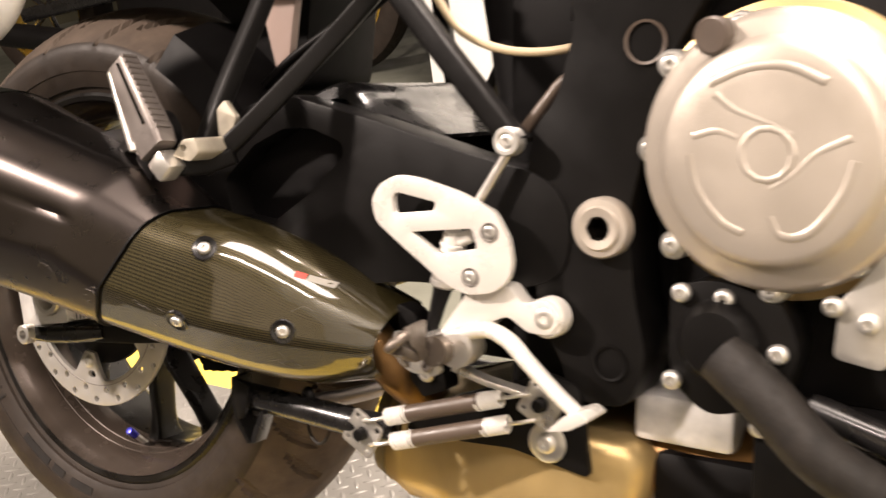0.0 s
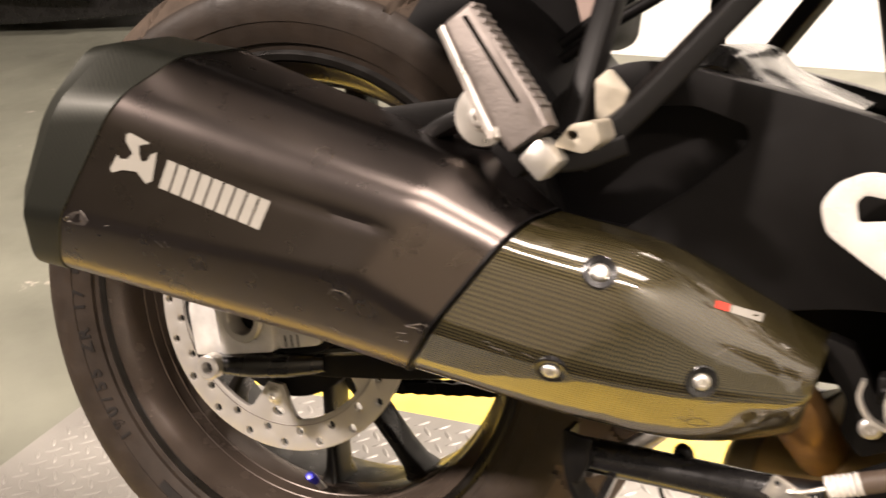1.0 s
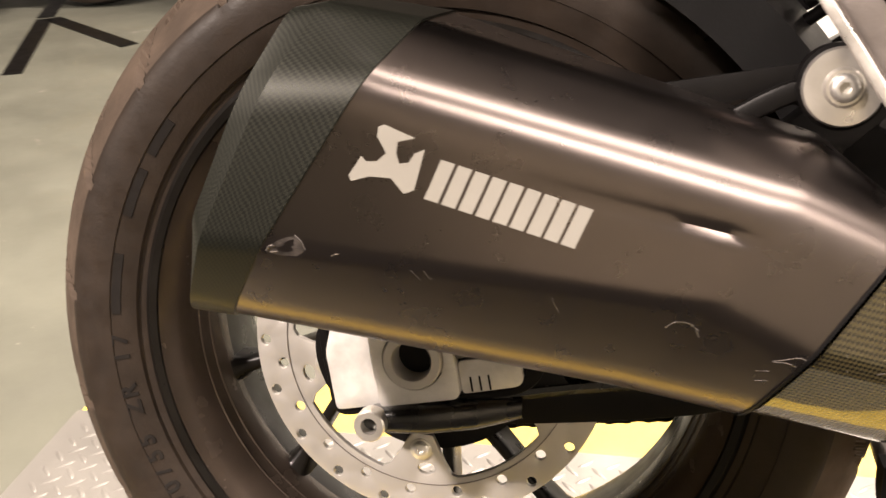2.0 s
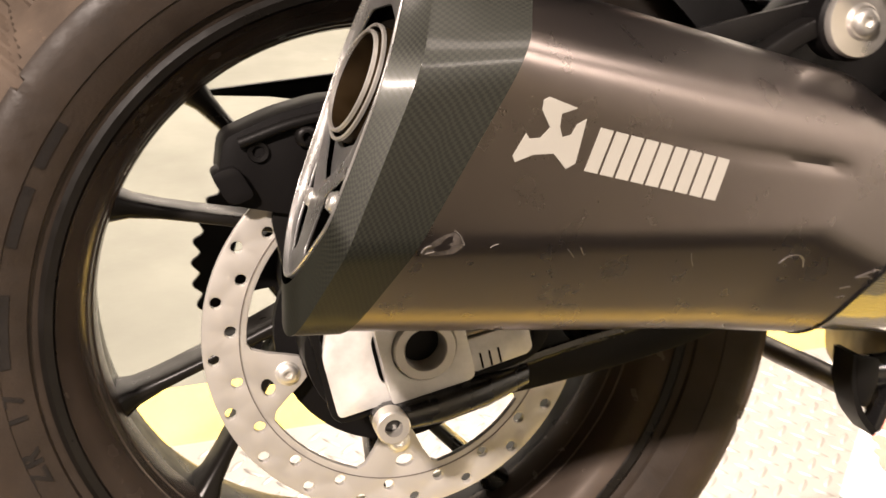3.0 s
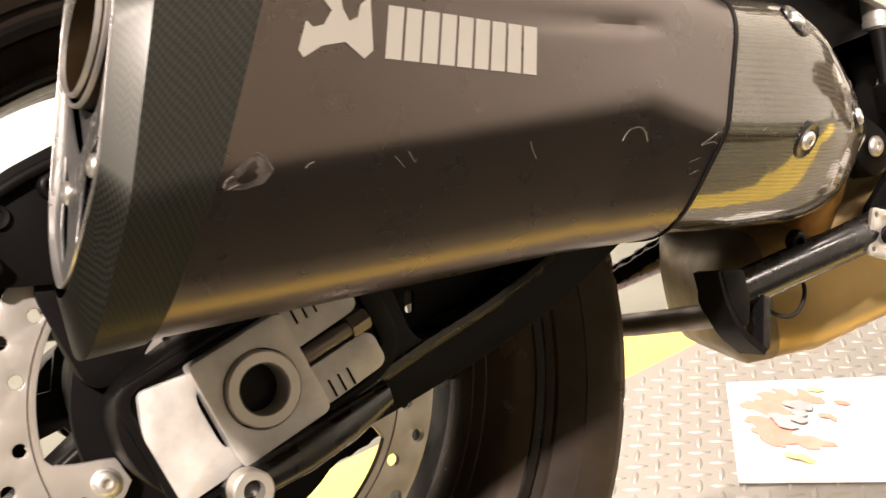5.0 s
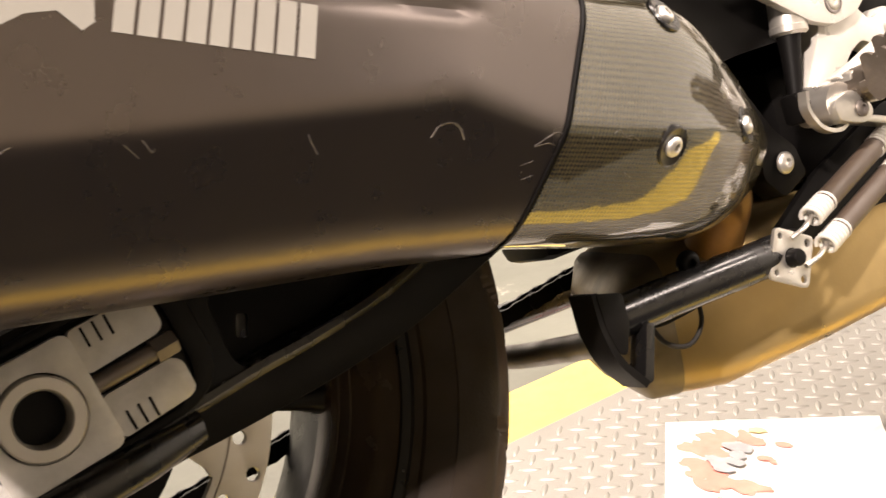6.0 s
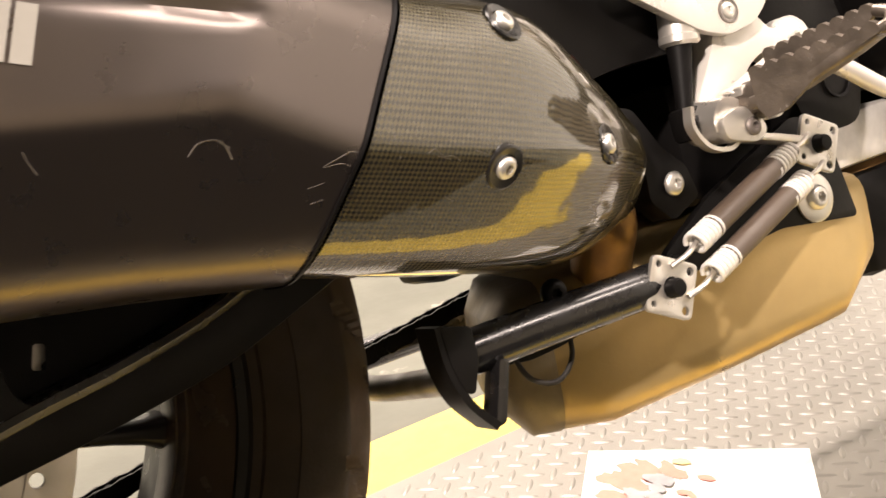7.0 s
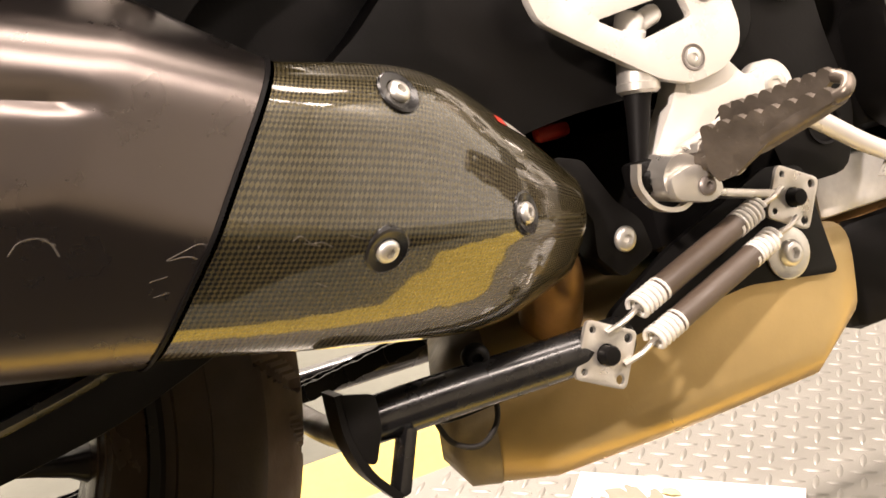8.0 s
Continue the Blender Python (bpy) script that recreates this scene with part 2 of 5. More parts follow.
def smooth_path(pts, per=8):
    pts = [Vector(p) for p in pts]
    if len(pts) < 3:
        return pts
    ext = [pts[0] * 2 - pts[1], *pts, pts[-1] * 2 - pts[-2]]
    out = []
    for i in range(1, len(ext) - 2):
        p0, p1, p2, p3 = ext[i - 1 : i + 3]
        for k in range(per):
            u = k / per
            out.append(0.5 * (2 * p1 + (p2 - p0) * u + (2 * p0 - 5 * p1 + 4 * p2 - p3) * u * u + (3 * p1 - p0 - 3 * p2 + p3) * u**3))
    return [*out, pts[-1]]


def tube(pts, r, seg=16, smooth=True, caps=True, flat=1.0, square=False):
    """A round (or squarish) tube along the points; r is a number or one for each end."""
    path = smooth_path(pts) if smooth else [Vector(p) for p in pts]
    n, rings = len(path), []
    t0 = (path[1] - path[0]).normalized()
    side = t0.cross(Vector((0, 0, 1)))
    if side.length < 0.1:
        side = t0.cross(Vector((0, 1, 0)))
    side.normalize()
    prev = t0
    for i, p in enumerate(path):
        t = (path[min(i + 1, n - 1)] - path[max(i - 1, 0)]).normalized()
        side = prev.rotation_difference(t) @ side
        side = (side - t * side.dot(t)).normalized()
        up = side.cross(t)
        prev = t
        rad = r if isinstance(r, (int, float)) else r[0] + (r[1] - r[0]) * i / (n - 1)
        if square:
            base = rounded([(-1, -1), (1, -1), (1, 1), (-1, 1)], 0.45, 3)
            rings.append([p + side * q.x * rad + up * q.y * rad * flat for q in base])
        else:
            rings.append([p + side * math.cos(a) * rad + up * math.sin(a) * rad * flat for a in (2 * math.pi * k / seg for k in range(seg))])
    return loft(rings, caps, caps)


def on_surface(ob, x, z):
    """Where a line along the machine's width, from its right, first meets a mesh at x and z: the place and the normal."""
    me = ob.data
    tree = BVHTree.FromPolygons([v.co for v in me.vertices], [p.vertices for p in me.polygons])
    place, normal, _, _ = tree.ray_cast(Vector((x, -1, z)), Vector((0, 1, 0)))
    if place is None:
        place, normal, _, _ = tree.find_nearest(Vector((x, -0.3, z)))
    return place, normal if normal.y < 0 else -normal


def to_axis(origin, normal):
    return Matrix.Translation(origin) @ Vector(normal).to_track_quat("Z", "Y").to_matrix().to_4x4()


def lathe(profile, seg=48, m=None, close=False):
    """Turns (radius, height) pairs about z, then lays it by m."""
    bm = bmesh.new()
    rows = []
    for r, h in profile:
        if r < 1e-6:
            rows.append([bm.verts.new((0, 0, h))])
        else:
            rows.append([bm.verts.new((r * math.cos(2 * math.pi * k / seg), r * math.sin(2 * math.pi * k / seg), h)) for k in range(seg)])
    pairs = list(zip(rows, rows[1:])) + ([(rows[-1], rows[0])] if close else [])
    for a, b in pairs:
        for k in range(seg):
            q = (k + 1) % seg
            if len(a) == 1:
                bm.faces.new((a[0], b[k], b[q]))
            elif len(b) == 1:
                bm.faces.new((a[k], a[q], b[0]))
            else:
                bm.faces.new((a[k], a[q], b[q], b[k]))
    if m is not None:
        moved(bm, m)
    return bm


def bolt(p, normal, r, h=0.004, washer=0.0):
    """A button-head socket screw with a six-sided recess, its seat at p."""
    rec = r * 0.45
    bm = lathe([(r, 0), (r, h * 0.45), (r * 0.82, h * 0.85), (r * 0.6, h)], 24)
    ring_in = [(rec * math.cos(math.pi / 3 * k), rec * math.sin(math.pi / 3 * k)) for k in range(6)]
    top = [v for v in bm.verts if abs(v.co.z - h) < 1e-7]
    hexa = [bm.verts.new((x, y, h)) for x, y in ring_in]
    low = [bm.verts.new((x * 0.9, y * 0.9, h * 0.25)) for x, y in ring_in]
    top.sort(key=lambda v: math.atan2(v.co.y, v.co.x) % (2 * math.pi))
    for k in range(24):
        g, g2 = (k // 4) % 6, ((k + 1) // 4) % 6
        a, b = top[k], top[(k + 1) % 24]
        bm.faces.new((a, b, hexa[g2], hexa[g]) if g != g2 else (a, b, hexa[g]))
    for k in range(6):
        bm.faces.new((hexa[k], hexa[(k + 1) % 6], low[(k + 1) % 6], low[k]))
    bm.faces.new(low)
    if washer:
        bm = join([bm, lathe([(0, -h * 0.3), (washer * 0.97, -h * 0.3), (washer, -h * 0.2), (washer, 0), (washer * 0.94, h * 0.12), (r * 0.9, h * 0.12)], 28)])
    return moved(bm, to_axis(p, normal))


# ---- the place: concrete floor, walls, ceiling, tread plate ----
PLATE_X0, PLATE_X1, PLATE_Y0, PLATE_Y1 = -0.525, 2.3, -0.222, 0.268
DROP = -0.012
thing("floor", box(-5, 6, -4, 5, DROP - 0.2, DROP), CONCRETE, "pale grey-green sealed concrete showroom floor", "floor", "structure", smooth=0)
thing("ceiling", box(-5, 6, -4, 5, 2.95, 3.1), CEILING, "plain dark showroom ceiling", "ceiling", "structure", smooth=0)
thing("wall_north", box(-5, 6, 5, 5.2, DROP, 2.95), WALL, "white painted showroom wall", "wall", "structure", smooth=0)
# unseen walls; the dark and pale halves shape what the muffler reflects
thing("wall_south_1", box(-5, 0.2, -4.2, -4, DROP, 2.95), OLIVE, "unseen dark olive wall, set to darken the muffler's reflections", "wall", "structure", smooth=0)
thing("wall_south_2", box(0.2, 6, -4.2, -4, DROP, 2.95), CREAM, "unseen pale cream wall half, set to brighten the muffler's reflections", "wall", "structure", smooth=0)
# white wall set close, out of view, as a reflector for the sleeve
thing("wall_east_reflector", box(3.3, 3.5, -4.0, 1.45, DROP, 2.95), WALL, "white painted showroom wall", "wall", "structure", smooth=0)
thing("wall_west", box(-5.2, -5, -4.2, 5.2, DROP, 2.95), OLIVE, "unseen dark olive wall, set to darken the muffler's reflections", "wall", "structure", smooth=0)
thing("wall_partition", moved(box(-0.5, 6, 0, 0.12, DROP, 2.95), pose(-0.60, 2.135, 0, 0, 0, -8.2)), WALL, "white painted partition wall", "wall", "structure", smooth=0)
# added dark sheet, out of view, so that the sleeve's flanks reflect dark
thing("dark_reflection_floor", box(-5, 1.25, -4, -0.490, DROP, DROP + 0.004), DARK_FLOOR, "unseen dark sheet on the floor, added to darken the muffler's reflections", "floor", "structure", smooth=0)
for y0, y1 in ((PLATE_Y1 + 0.002, PLATE_Y1 + 0.115), (PLATE_Y0 - 0.115, PLATE_Y0 - 0.002)):
    thing("floor_stripe", box(PLATE_X0, PLATE_X1, y0, y1, DROP + 0.0005, DROP + 0.004), YELLOW, "worn yellow painted edge stripe beside the tread plate", "floor stripe", "structure", smooth=0)

for ax, ay, bx, by in ((-1.92, 2.75, -1.728, 2.265), (-1.720, 2.245, -1.479, 1.674), (-1.700, 2.255, -1.30, 1.96)):
    long, turn = math.hypot(bx - ax, by - ay), math.degrees(math.atan2(by - ay, bx - ax))
    thing("floor_tape", moved(box(0, long, -0.025, 0.025, 0.0005, 0.0025), pose(ax, ay, DROP, 0, 0, turn)), BLACK_COAT, "black tape line stuck on the concrete floor", "floor tape", "structure", smooth=0)

plate = thing("tread_plate", box(PLATE_X0, PLATE_X1, PLATE_Y0, PLATE_Y1, DROP + 0.0005, 0.0, 0.002, 1), PLATE, "bright steel tread plate with raised bars, lying on the floor", "tread plate", "structure", smooth=0)


# ---- printed card on the plate ----
def card():
    o, u, v = Vector((0.619, 0.164, 0)), Vector((0.135, -0.153, 0)), Vector((-0.136, -0.143, 0))
    m = Matrix(((u.x, v.x, 0, o.x), (u.y, v.y, 0, o.y), (0, 0, 1, 0), (0, 0, 0, 1)))
    top = thing("printed_card", moved(box(0, 1, 0, 1, 0.0022, 0.0042), m), PAPER, "white square card with a red and yellow print, on tread plate", "card", smooth=0)
    rng = random.Random(5)
    for name, mat, spots in (("red_print", INK_RED, ((0.25, 0.22, 0.11), (0.17, 0.33, 0.10), (0.12, 0.46, 0.10), (0.38, 0.20, 0.08), (0.20, 0.60, 0.10), (0.36, 0.68, 0.09), (0.56, 0.30, 0.06), (0.46, 0.44, 0.06))),
                             ("yellow_print", INK_YELLOW, ((0.43, 0.13, 0.06), (0.28, 0.80, 0.07))),
                             ("grey_print", INK_GREY, ((0.33, 0.34, 0.08), (0.27, 0.46, 0.08)))):
        for i, (cx, cy, r) in enumerate(spots):
            for k in range(4 if r > 0.075 else 2):
                bm = bmesh.new()
                turn, ln, wd = radians(rng.uniform(15, 60)), r * rng.uniform(0.65, 1.05), r * rng.uniform(0.30, 0.55)
                ox, oy = cx + r * rng.uniform(-0.6, 0.6), cy + r * rng.uniform(-0.6, 0.6)
                ring = []
                for j in range(14):
                    q, rr = 2 * math.pi * j / 14, rng.uniform(0.75, 1.1)
                    u2, v2 = ln * rr * math.cos(q), wd * rr * math.sin(q)
                    ring.append(bm.verts.new((ox + u2 * math.cos(turn) - v2 * math.sin(turn), oy + u2 * math.sin(turn) + v2 * math.cos(turn), 0.0043 + 0.00005 * (4 * i + k) + {"red_print": 0, "yellow_print": 0.0017, "grey_print": 0.0020}[name])))
                bm.faces.new(ring)
                part(name, moved(bm, m), mat, top, smooth=0)


card()


# ---- the motorcycle, leaning on its side stand ----
# built about the rear axle: x ahead, y to the machine's left, z up
LEAN = pose(0, 0, 0.3114, -13.6525, 0, 0)
bike = tagged(new("motorcycle"), "black sports tourer with dark titanium muffler, leaning on its stand", "motorcycle")
bike.matrix_world = LEAN @ Matrix.Translation((0, 0, -LIFT))
RIGHT = to_axis((0, 0, 0), (0, -1, 0))


# -- rear wheel --
def rear_wheel():
    prof = [(0.2225, 0.082), (0.2225, 0.073), (0.206, 0.064), (0.197, 0.03), (0.197, -0.03), (0.206, -0.064), (0.2225, -0.073), (0.2225, -0.082),
            (0.219, -0.0845), (0.214, -0.083), (0.207, -0.073), (0.200, -0.066), (0.190, -0.028), (0.190, 0.028), (0.200, 0.066), (0.207, 0.073), (0.214, 0.083), (0.219, 0.0845)]
    rim = part("rear_wheel", lathe(prof, 128, RIGHT, close=True), RIM, bike, "satin black cast alloy rear wheel", 30)
    rim.matrix_basis = Matrix.Translation((0.008, 0.009, LIFT + 0.002))
    part("hub", join([lathe([(0.0, 0.108), (0.038, 0.108), (0.040, 0.097), (0.066, 0.094), (0.080, 0.092), (0.080, 0.084), (0.062, 0.058), (0.060, 0.03), (0.064, 0), (0.060, -0.03), (0.058, -0.06), (0.0, -0.06)], 64, RIGHT)]), BLACK_PLASTIC, rim)
    # ten spokes in five forked pairs
    for i in range(5):
        base = radians(118 + 72 * i)
        for turn, bend in ((8, 0), (37, 6)):
            a0, a1 = base, base + radians(turn)
            p0 = Vector((0.055 * math.cos(a0), 0, 0.055 * math.sin(a0)))
            p1 = Vector((0.197 * math.cos(a1), 0, 0.197 * math.sin(a1)))
            rings = []
            for k in range(9):
                u = k / 8
                p = p0.lerp(p1, u)
                d = (p1 - p0).normalized()
                s = Vector((-d.z, 0, d.x))
                w, t = 0.0075 - 0.0025 * math.sin(u * math.pi) + 0.006 * max(0, u - 0.85) / 0.15, 0.022 - 0.006 * u + 0.01 * max(0, u - 0.85) / 0.15
                rings.append([p + s * q.x * w + Vector((0, q.y * t, 0)) for q in rounded([(-1, -1), (1, -1), (1, 1), (-1, 1)], 0.7, 4)])
            part("spoke", loft(rings), RIM, rim)
    part("rim_barrel", lathe([(0.1894, 0.012), (0.1894, 0.0285), (0.1919, 0.0385), (0.1911, 0.0392), (0.1921, 0.0398), (0.1949, 0.0500), (0.1941, 0.0507), (0.1951, 0.0513), (0.1993, 0.0660), (0.2060, 0.0728), (0.2125, 0.0828)], 128, RIGHT), RIM_DUST, rim, "rim barrel browned by brake dust", 30)
    # tyre: a fine grid, so that the tread slots are sunk
    cols, rc = 1000, 0.1215
    cross = []
    for k in range(41):
        a = (k / 40 * 2 - 1) * radians(51.5)
        cross.append((0.318 - rc + rc * math.cos(a), rc * math.sin(a), k / 40 * 2 - 1))
    side = [(0.265, 0.0965, 2), (0.255, 0.0965, 2), (0.246, 0.0945, 2), (0.2455, 0.0935, 2), (0.236, 0.0905, 2), (0.2285, 0.0865, 2), (0.2275, 0.0835, 2), (0.2215, 0.0815, 2), (0.216, 0.078, 2)]
    cross = [(r, -h, s) for r, h, s in side[::-1]] + cross + side
    co, faces = [], []
    for i in range(cols):
        a = 360 * i / cols
        for r, h, s in cross:
            d = 0.0
            if abs(s) <= 1:
                sg = 1 if s > 0 else -1
                q = abs(s)
                local = (a + (0 if sg > 0 else 9)) % 18
                for off, lo, hi, bow in ((3.0, 0.16, 0.70, 8.5), (11.5, 0.42, 0.985, 7.5)):
                    if lo < q < hi:
                        u = (q - lo) / (hi - lo)
                        line = off + bow * (u - 0.5) * (0.6 + 0.4 * u)
                        if abs(local - line) < 1.0 * (1.15 - 0.6 * abs(2 * u - 1) ** 3):
                            d = 0.0055
            ar = radians(a)
            co.append(((r - d) * math.cos(ar), -h, (r - d) * math.sin(ar)))
    n = len(cross)
    for i in range(cols):
        j = (i + 1) % cols
        for k in range(n - 1):
            faces.append((i * n + k, j * n + k, j * n + k + 1, i * n + k + 1))
    me = bpy.data.meshes.new("tyre")
    me.from_pydata(co, [], faces)
    me.materials.append(RUBBER)
    me.materials.append(DUSTY)
    lo = len(side) + 1
    me.polygons.foreach_set("material_index", [1 if lo <= f % (n - 1) < n - 2 - len(side) else 0 for f in range(len(faces))])
    me.shade_smooth()
    me.set_sharp_from_angle(angle=radians(40))
    tyre = new("tyre", me)
    tyre.parent, tyre["label"] = rim, "dusty radial tyre with curved tread slots and moulded size marking"
    # size marking, moulded on the sidewall
    def mark(ch, ang, size, r=0.2408, h=0.0921, c=0.954, s=0.30):
        cu = bpy.data.curves.new("mark", "FONT")
        cu.body, cu.size, cu.extrude, cu.offset, cu.align_x, cu.align_y = ch, size, 0.0006, 0.0005, "CENTER", "CENTER"
        tmp = bpy.data.objects.new("mark", cu)
        m3 = bpy.data.meshes.new_from_object(tmp)
        bpy.data.objects.remove(tmp)
        a = radians(ang)
        out, run = Vector((math.cos(a), 0, math.sin(a))), Vector((math.sin(a), 0, -math.cos(a)))
        m3.transform(Matrix(((run.x, out.x * c, -out.x * s, out.x * r), (0, -s, -c, -h), (run.z, out.z * c, -out.z * s, out.z * r), (0, 0, 0, 1))))
        b = bmesh.new()
        b.from_mesh(m3)
        bpy.data.meshes.remove(m3)
        return b
    text = "190/55 ZR 17"
    for i, c in enumerate(text):
        if c != " ":
            part("size_marking", mark(c, 219 - 3.2 * i, 0.0175), RAISED, rim, "", 0)
    def bar(a0, a1, r0, r1):
        return loft([[(rr * math.cos(radians(a)), y, rr * math.sin(radians(a))) for rr, y in ((r0, -0.090), (r1, -0.091), (r1, -0.0912 - (r1 - 0.236) * 0.316), (r0, -0.0912 - (r0 - 0.236) * 0.316))] for a in np.linspace(a0, a1, 14)])
    for x, w in ((233, 12), (247, 5), (255, 9)):
        part("maker_marking", bar(x, x + w, 0.2365, 0.2448), RAISED, rim, "", 0)
    for x, w in ((142, 7), (152, 9), (168, 11)):
        part("tread_marking", bar(x, x + w, 0.2385, 0.2446), RAISED, rim, "", 0)
    # brake disc with drillings and five lugs
    def lug(a):
        away = min(abs((a - b + 180) % 360 - 180) for b in (194, 266, 338, 50, 122))
        return 0.5 + 0.5 * math.cos(math.pi * min(1.0, max(0.0, away - 5.5) / 10.5))
    outer = [(0.1262 * math.cos(radians(a)), 0.1262 * math.sin(radians(a))) for a in np.arange(0, 360, 2.5)]
    inner = [((0.0985 - 0.0325 * lug(a)) * math.cos(radians(a)), (0.0985 - 0.0325 * lug(a)) * math.sin(radians(a))) for a in np.arange(0, 360, 2.5)]
    holes = [inner]
    for i in range(40):
        a, r = radians(9 * i + 2), (0.1195, 0.1085)[i % 2]
        holes.append([(r * math.cos(a) + 0.0038 * math.cos(b), r * math.sin(a) + 0.0038 * math.sin(b)) for b in np.linspace(0, 2 * math.pi, 11)[:-1]])
    for b in (194, 266, 338, 50, 122):
        a, r = radians(b + 3), 0.0915
        holes.append([(r * math.cos(a) + 0.0062 * math.cos(q) * math.sin(a) + 0.0044 * math.sin(q) * math.cos(a), r * math.sin(a) - 0.0062 * math.cos(q) * math.cos(a) + 0.0044 * math.sin(q) * math.sin(a)) for q in np.linspace(0, 2 * math.pi, 13)[:-1]])
    part("brake_disc", slab(outer, -0.1035, -0.0985, holes, 0.0006), STEEL, rim, "drilled steel brake disc", 30)
    for b in (194, 266, 338, 50, 122):
        a = radians(b)
        part("disc_bolt", bolt((0.077 * math.cos(a), -0.1045, 0.077 * math.sin(a)), (0, -1, 0), 0.0064, 0.003, 0.0078), CHROME, rim)
    part("disc_step", lathe([(0.1028, 0.1034), (0.1028, 0.1041), (0.1034, 0.1041), (0.1034, 0.1034)], 96, RIGHT), PEG_ALLOY, rim, "edge of the machined brake track")
    part("sensor_ring", slab([(0.052 * math.cos(radians(a)), 0.052 * math.sin(radians(a))) for a in np.arange(0, 360, 4)], -0.112, -0.110,
         [[(0.040 * math.cos(radians(a)), 0.040 * math.sin(radians(a))) for a in np.arange(0, 360, 6)]] +
         [[(r * math.cos(radians(a + d)), r * math.sin(radians(a + d))) for r, d in ((0.0445, -2.2), (0.0490, -2.2), (0.0490, 2.2), (0.0445, 2.2))] for a in np.arange(0, 360, 10)], 0), STEEL, rim, "slotted wheel speed sensor ring")
    # rear sprocket
    teeth = [((0.1185 + 0.0032 * math.sin(radians(44 * a))) * math.cos(radians(a)), (0.1185 + 0.0032 * math.sin(radians(44 * a))) * math.sin(radians(a))) for a in np.arange(0, 360, 1)]
    part("sprocket", slab(teeth, 0.076, 0.082, [[(0.078 * math.cos(radians(72 * i + d)) * s, 0.078 * math.sin(radians(72 * i + d)) * s) for d, s in ((-24, 0.8), (-26, 1.15), (0, 1.2), (26, 1.15), (24, 0.8), (0, 0.8))] for i in range(5)], 0.0006), BLACK_COAT, rim, "black toothed rear sprocket")
    part("valve", join([tube([(0, -0.03, -0.192), (0, -0.046, -0.178)], 0.0035, smooth=False)]), CHROME, rim)
    part("valve_cap", lathe([(0, 0.014), (0.0042, 0.013), (0.0048, 0.0115), (0.0048, 0), (0, 0)], 16, to_axis((0, -0.046, -0.178), (0, -0.75, 0.66))), BLUE, rim, "blue anodised valve cap")


rear_wheel()


# -- drive chain --
def chain():
    def run(p, q):
        bms = []
        p, q = Vector(p), Vector(q)
        n = int((q - p).length / 0.0159)
        for i in range(n):
            a = p.lerp(q, i / n)
            d = (q - p).normalized()
            m = Matrix.Translation(a) @ Matrix(((d.x, 0, -d.z, 0), (0, 1, 0, 0), (d.z, 0, d.x, 0), (0, 0, 0, 1)))
            for y in (-0.0075, 0.0075) if i % 2 else (-0.0055, 0.0055):
                bms.append(moved(slab(rounded([(-0.0115, -0.0075), (0.0, -0.005), (0.0115, -0.0075), (0.0115, 0.0075), (0.0, 0.005), (-0.0115, 0.0075)], 0.005, 2), 0.079 + y - 0.0012, 0.079 + y + 0.0012, (), 0), m))
            bms.append(moved(lathe([(0.005, -0.007), (0.005, 0.007)], 8, pose(0, 0.079, 0, 90, 0, 0)), m))
        part("drive_chain", join(bms), BLACK_COAT, bike, "dark oily roller chain")
    run((0.02, 0, 0.114), (0.64, 0, 0.055))
    run((0.02, 0, -0.114), (0.64, 0, -0.035))


chain()


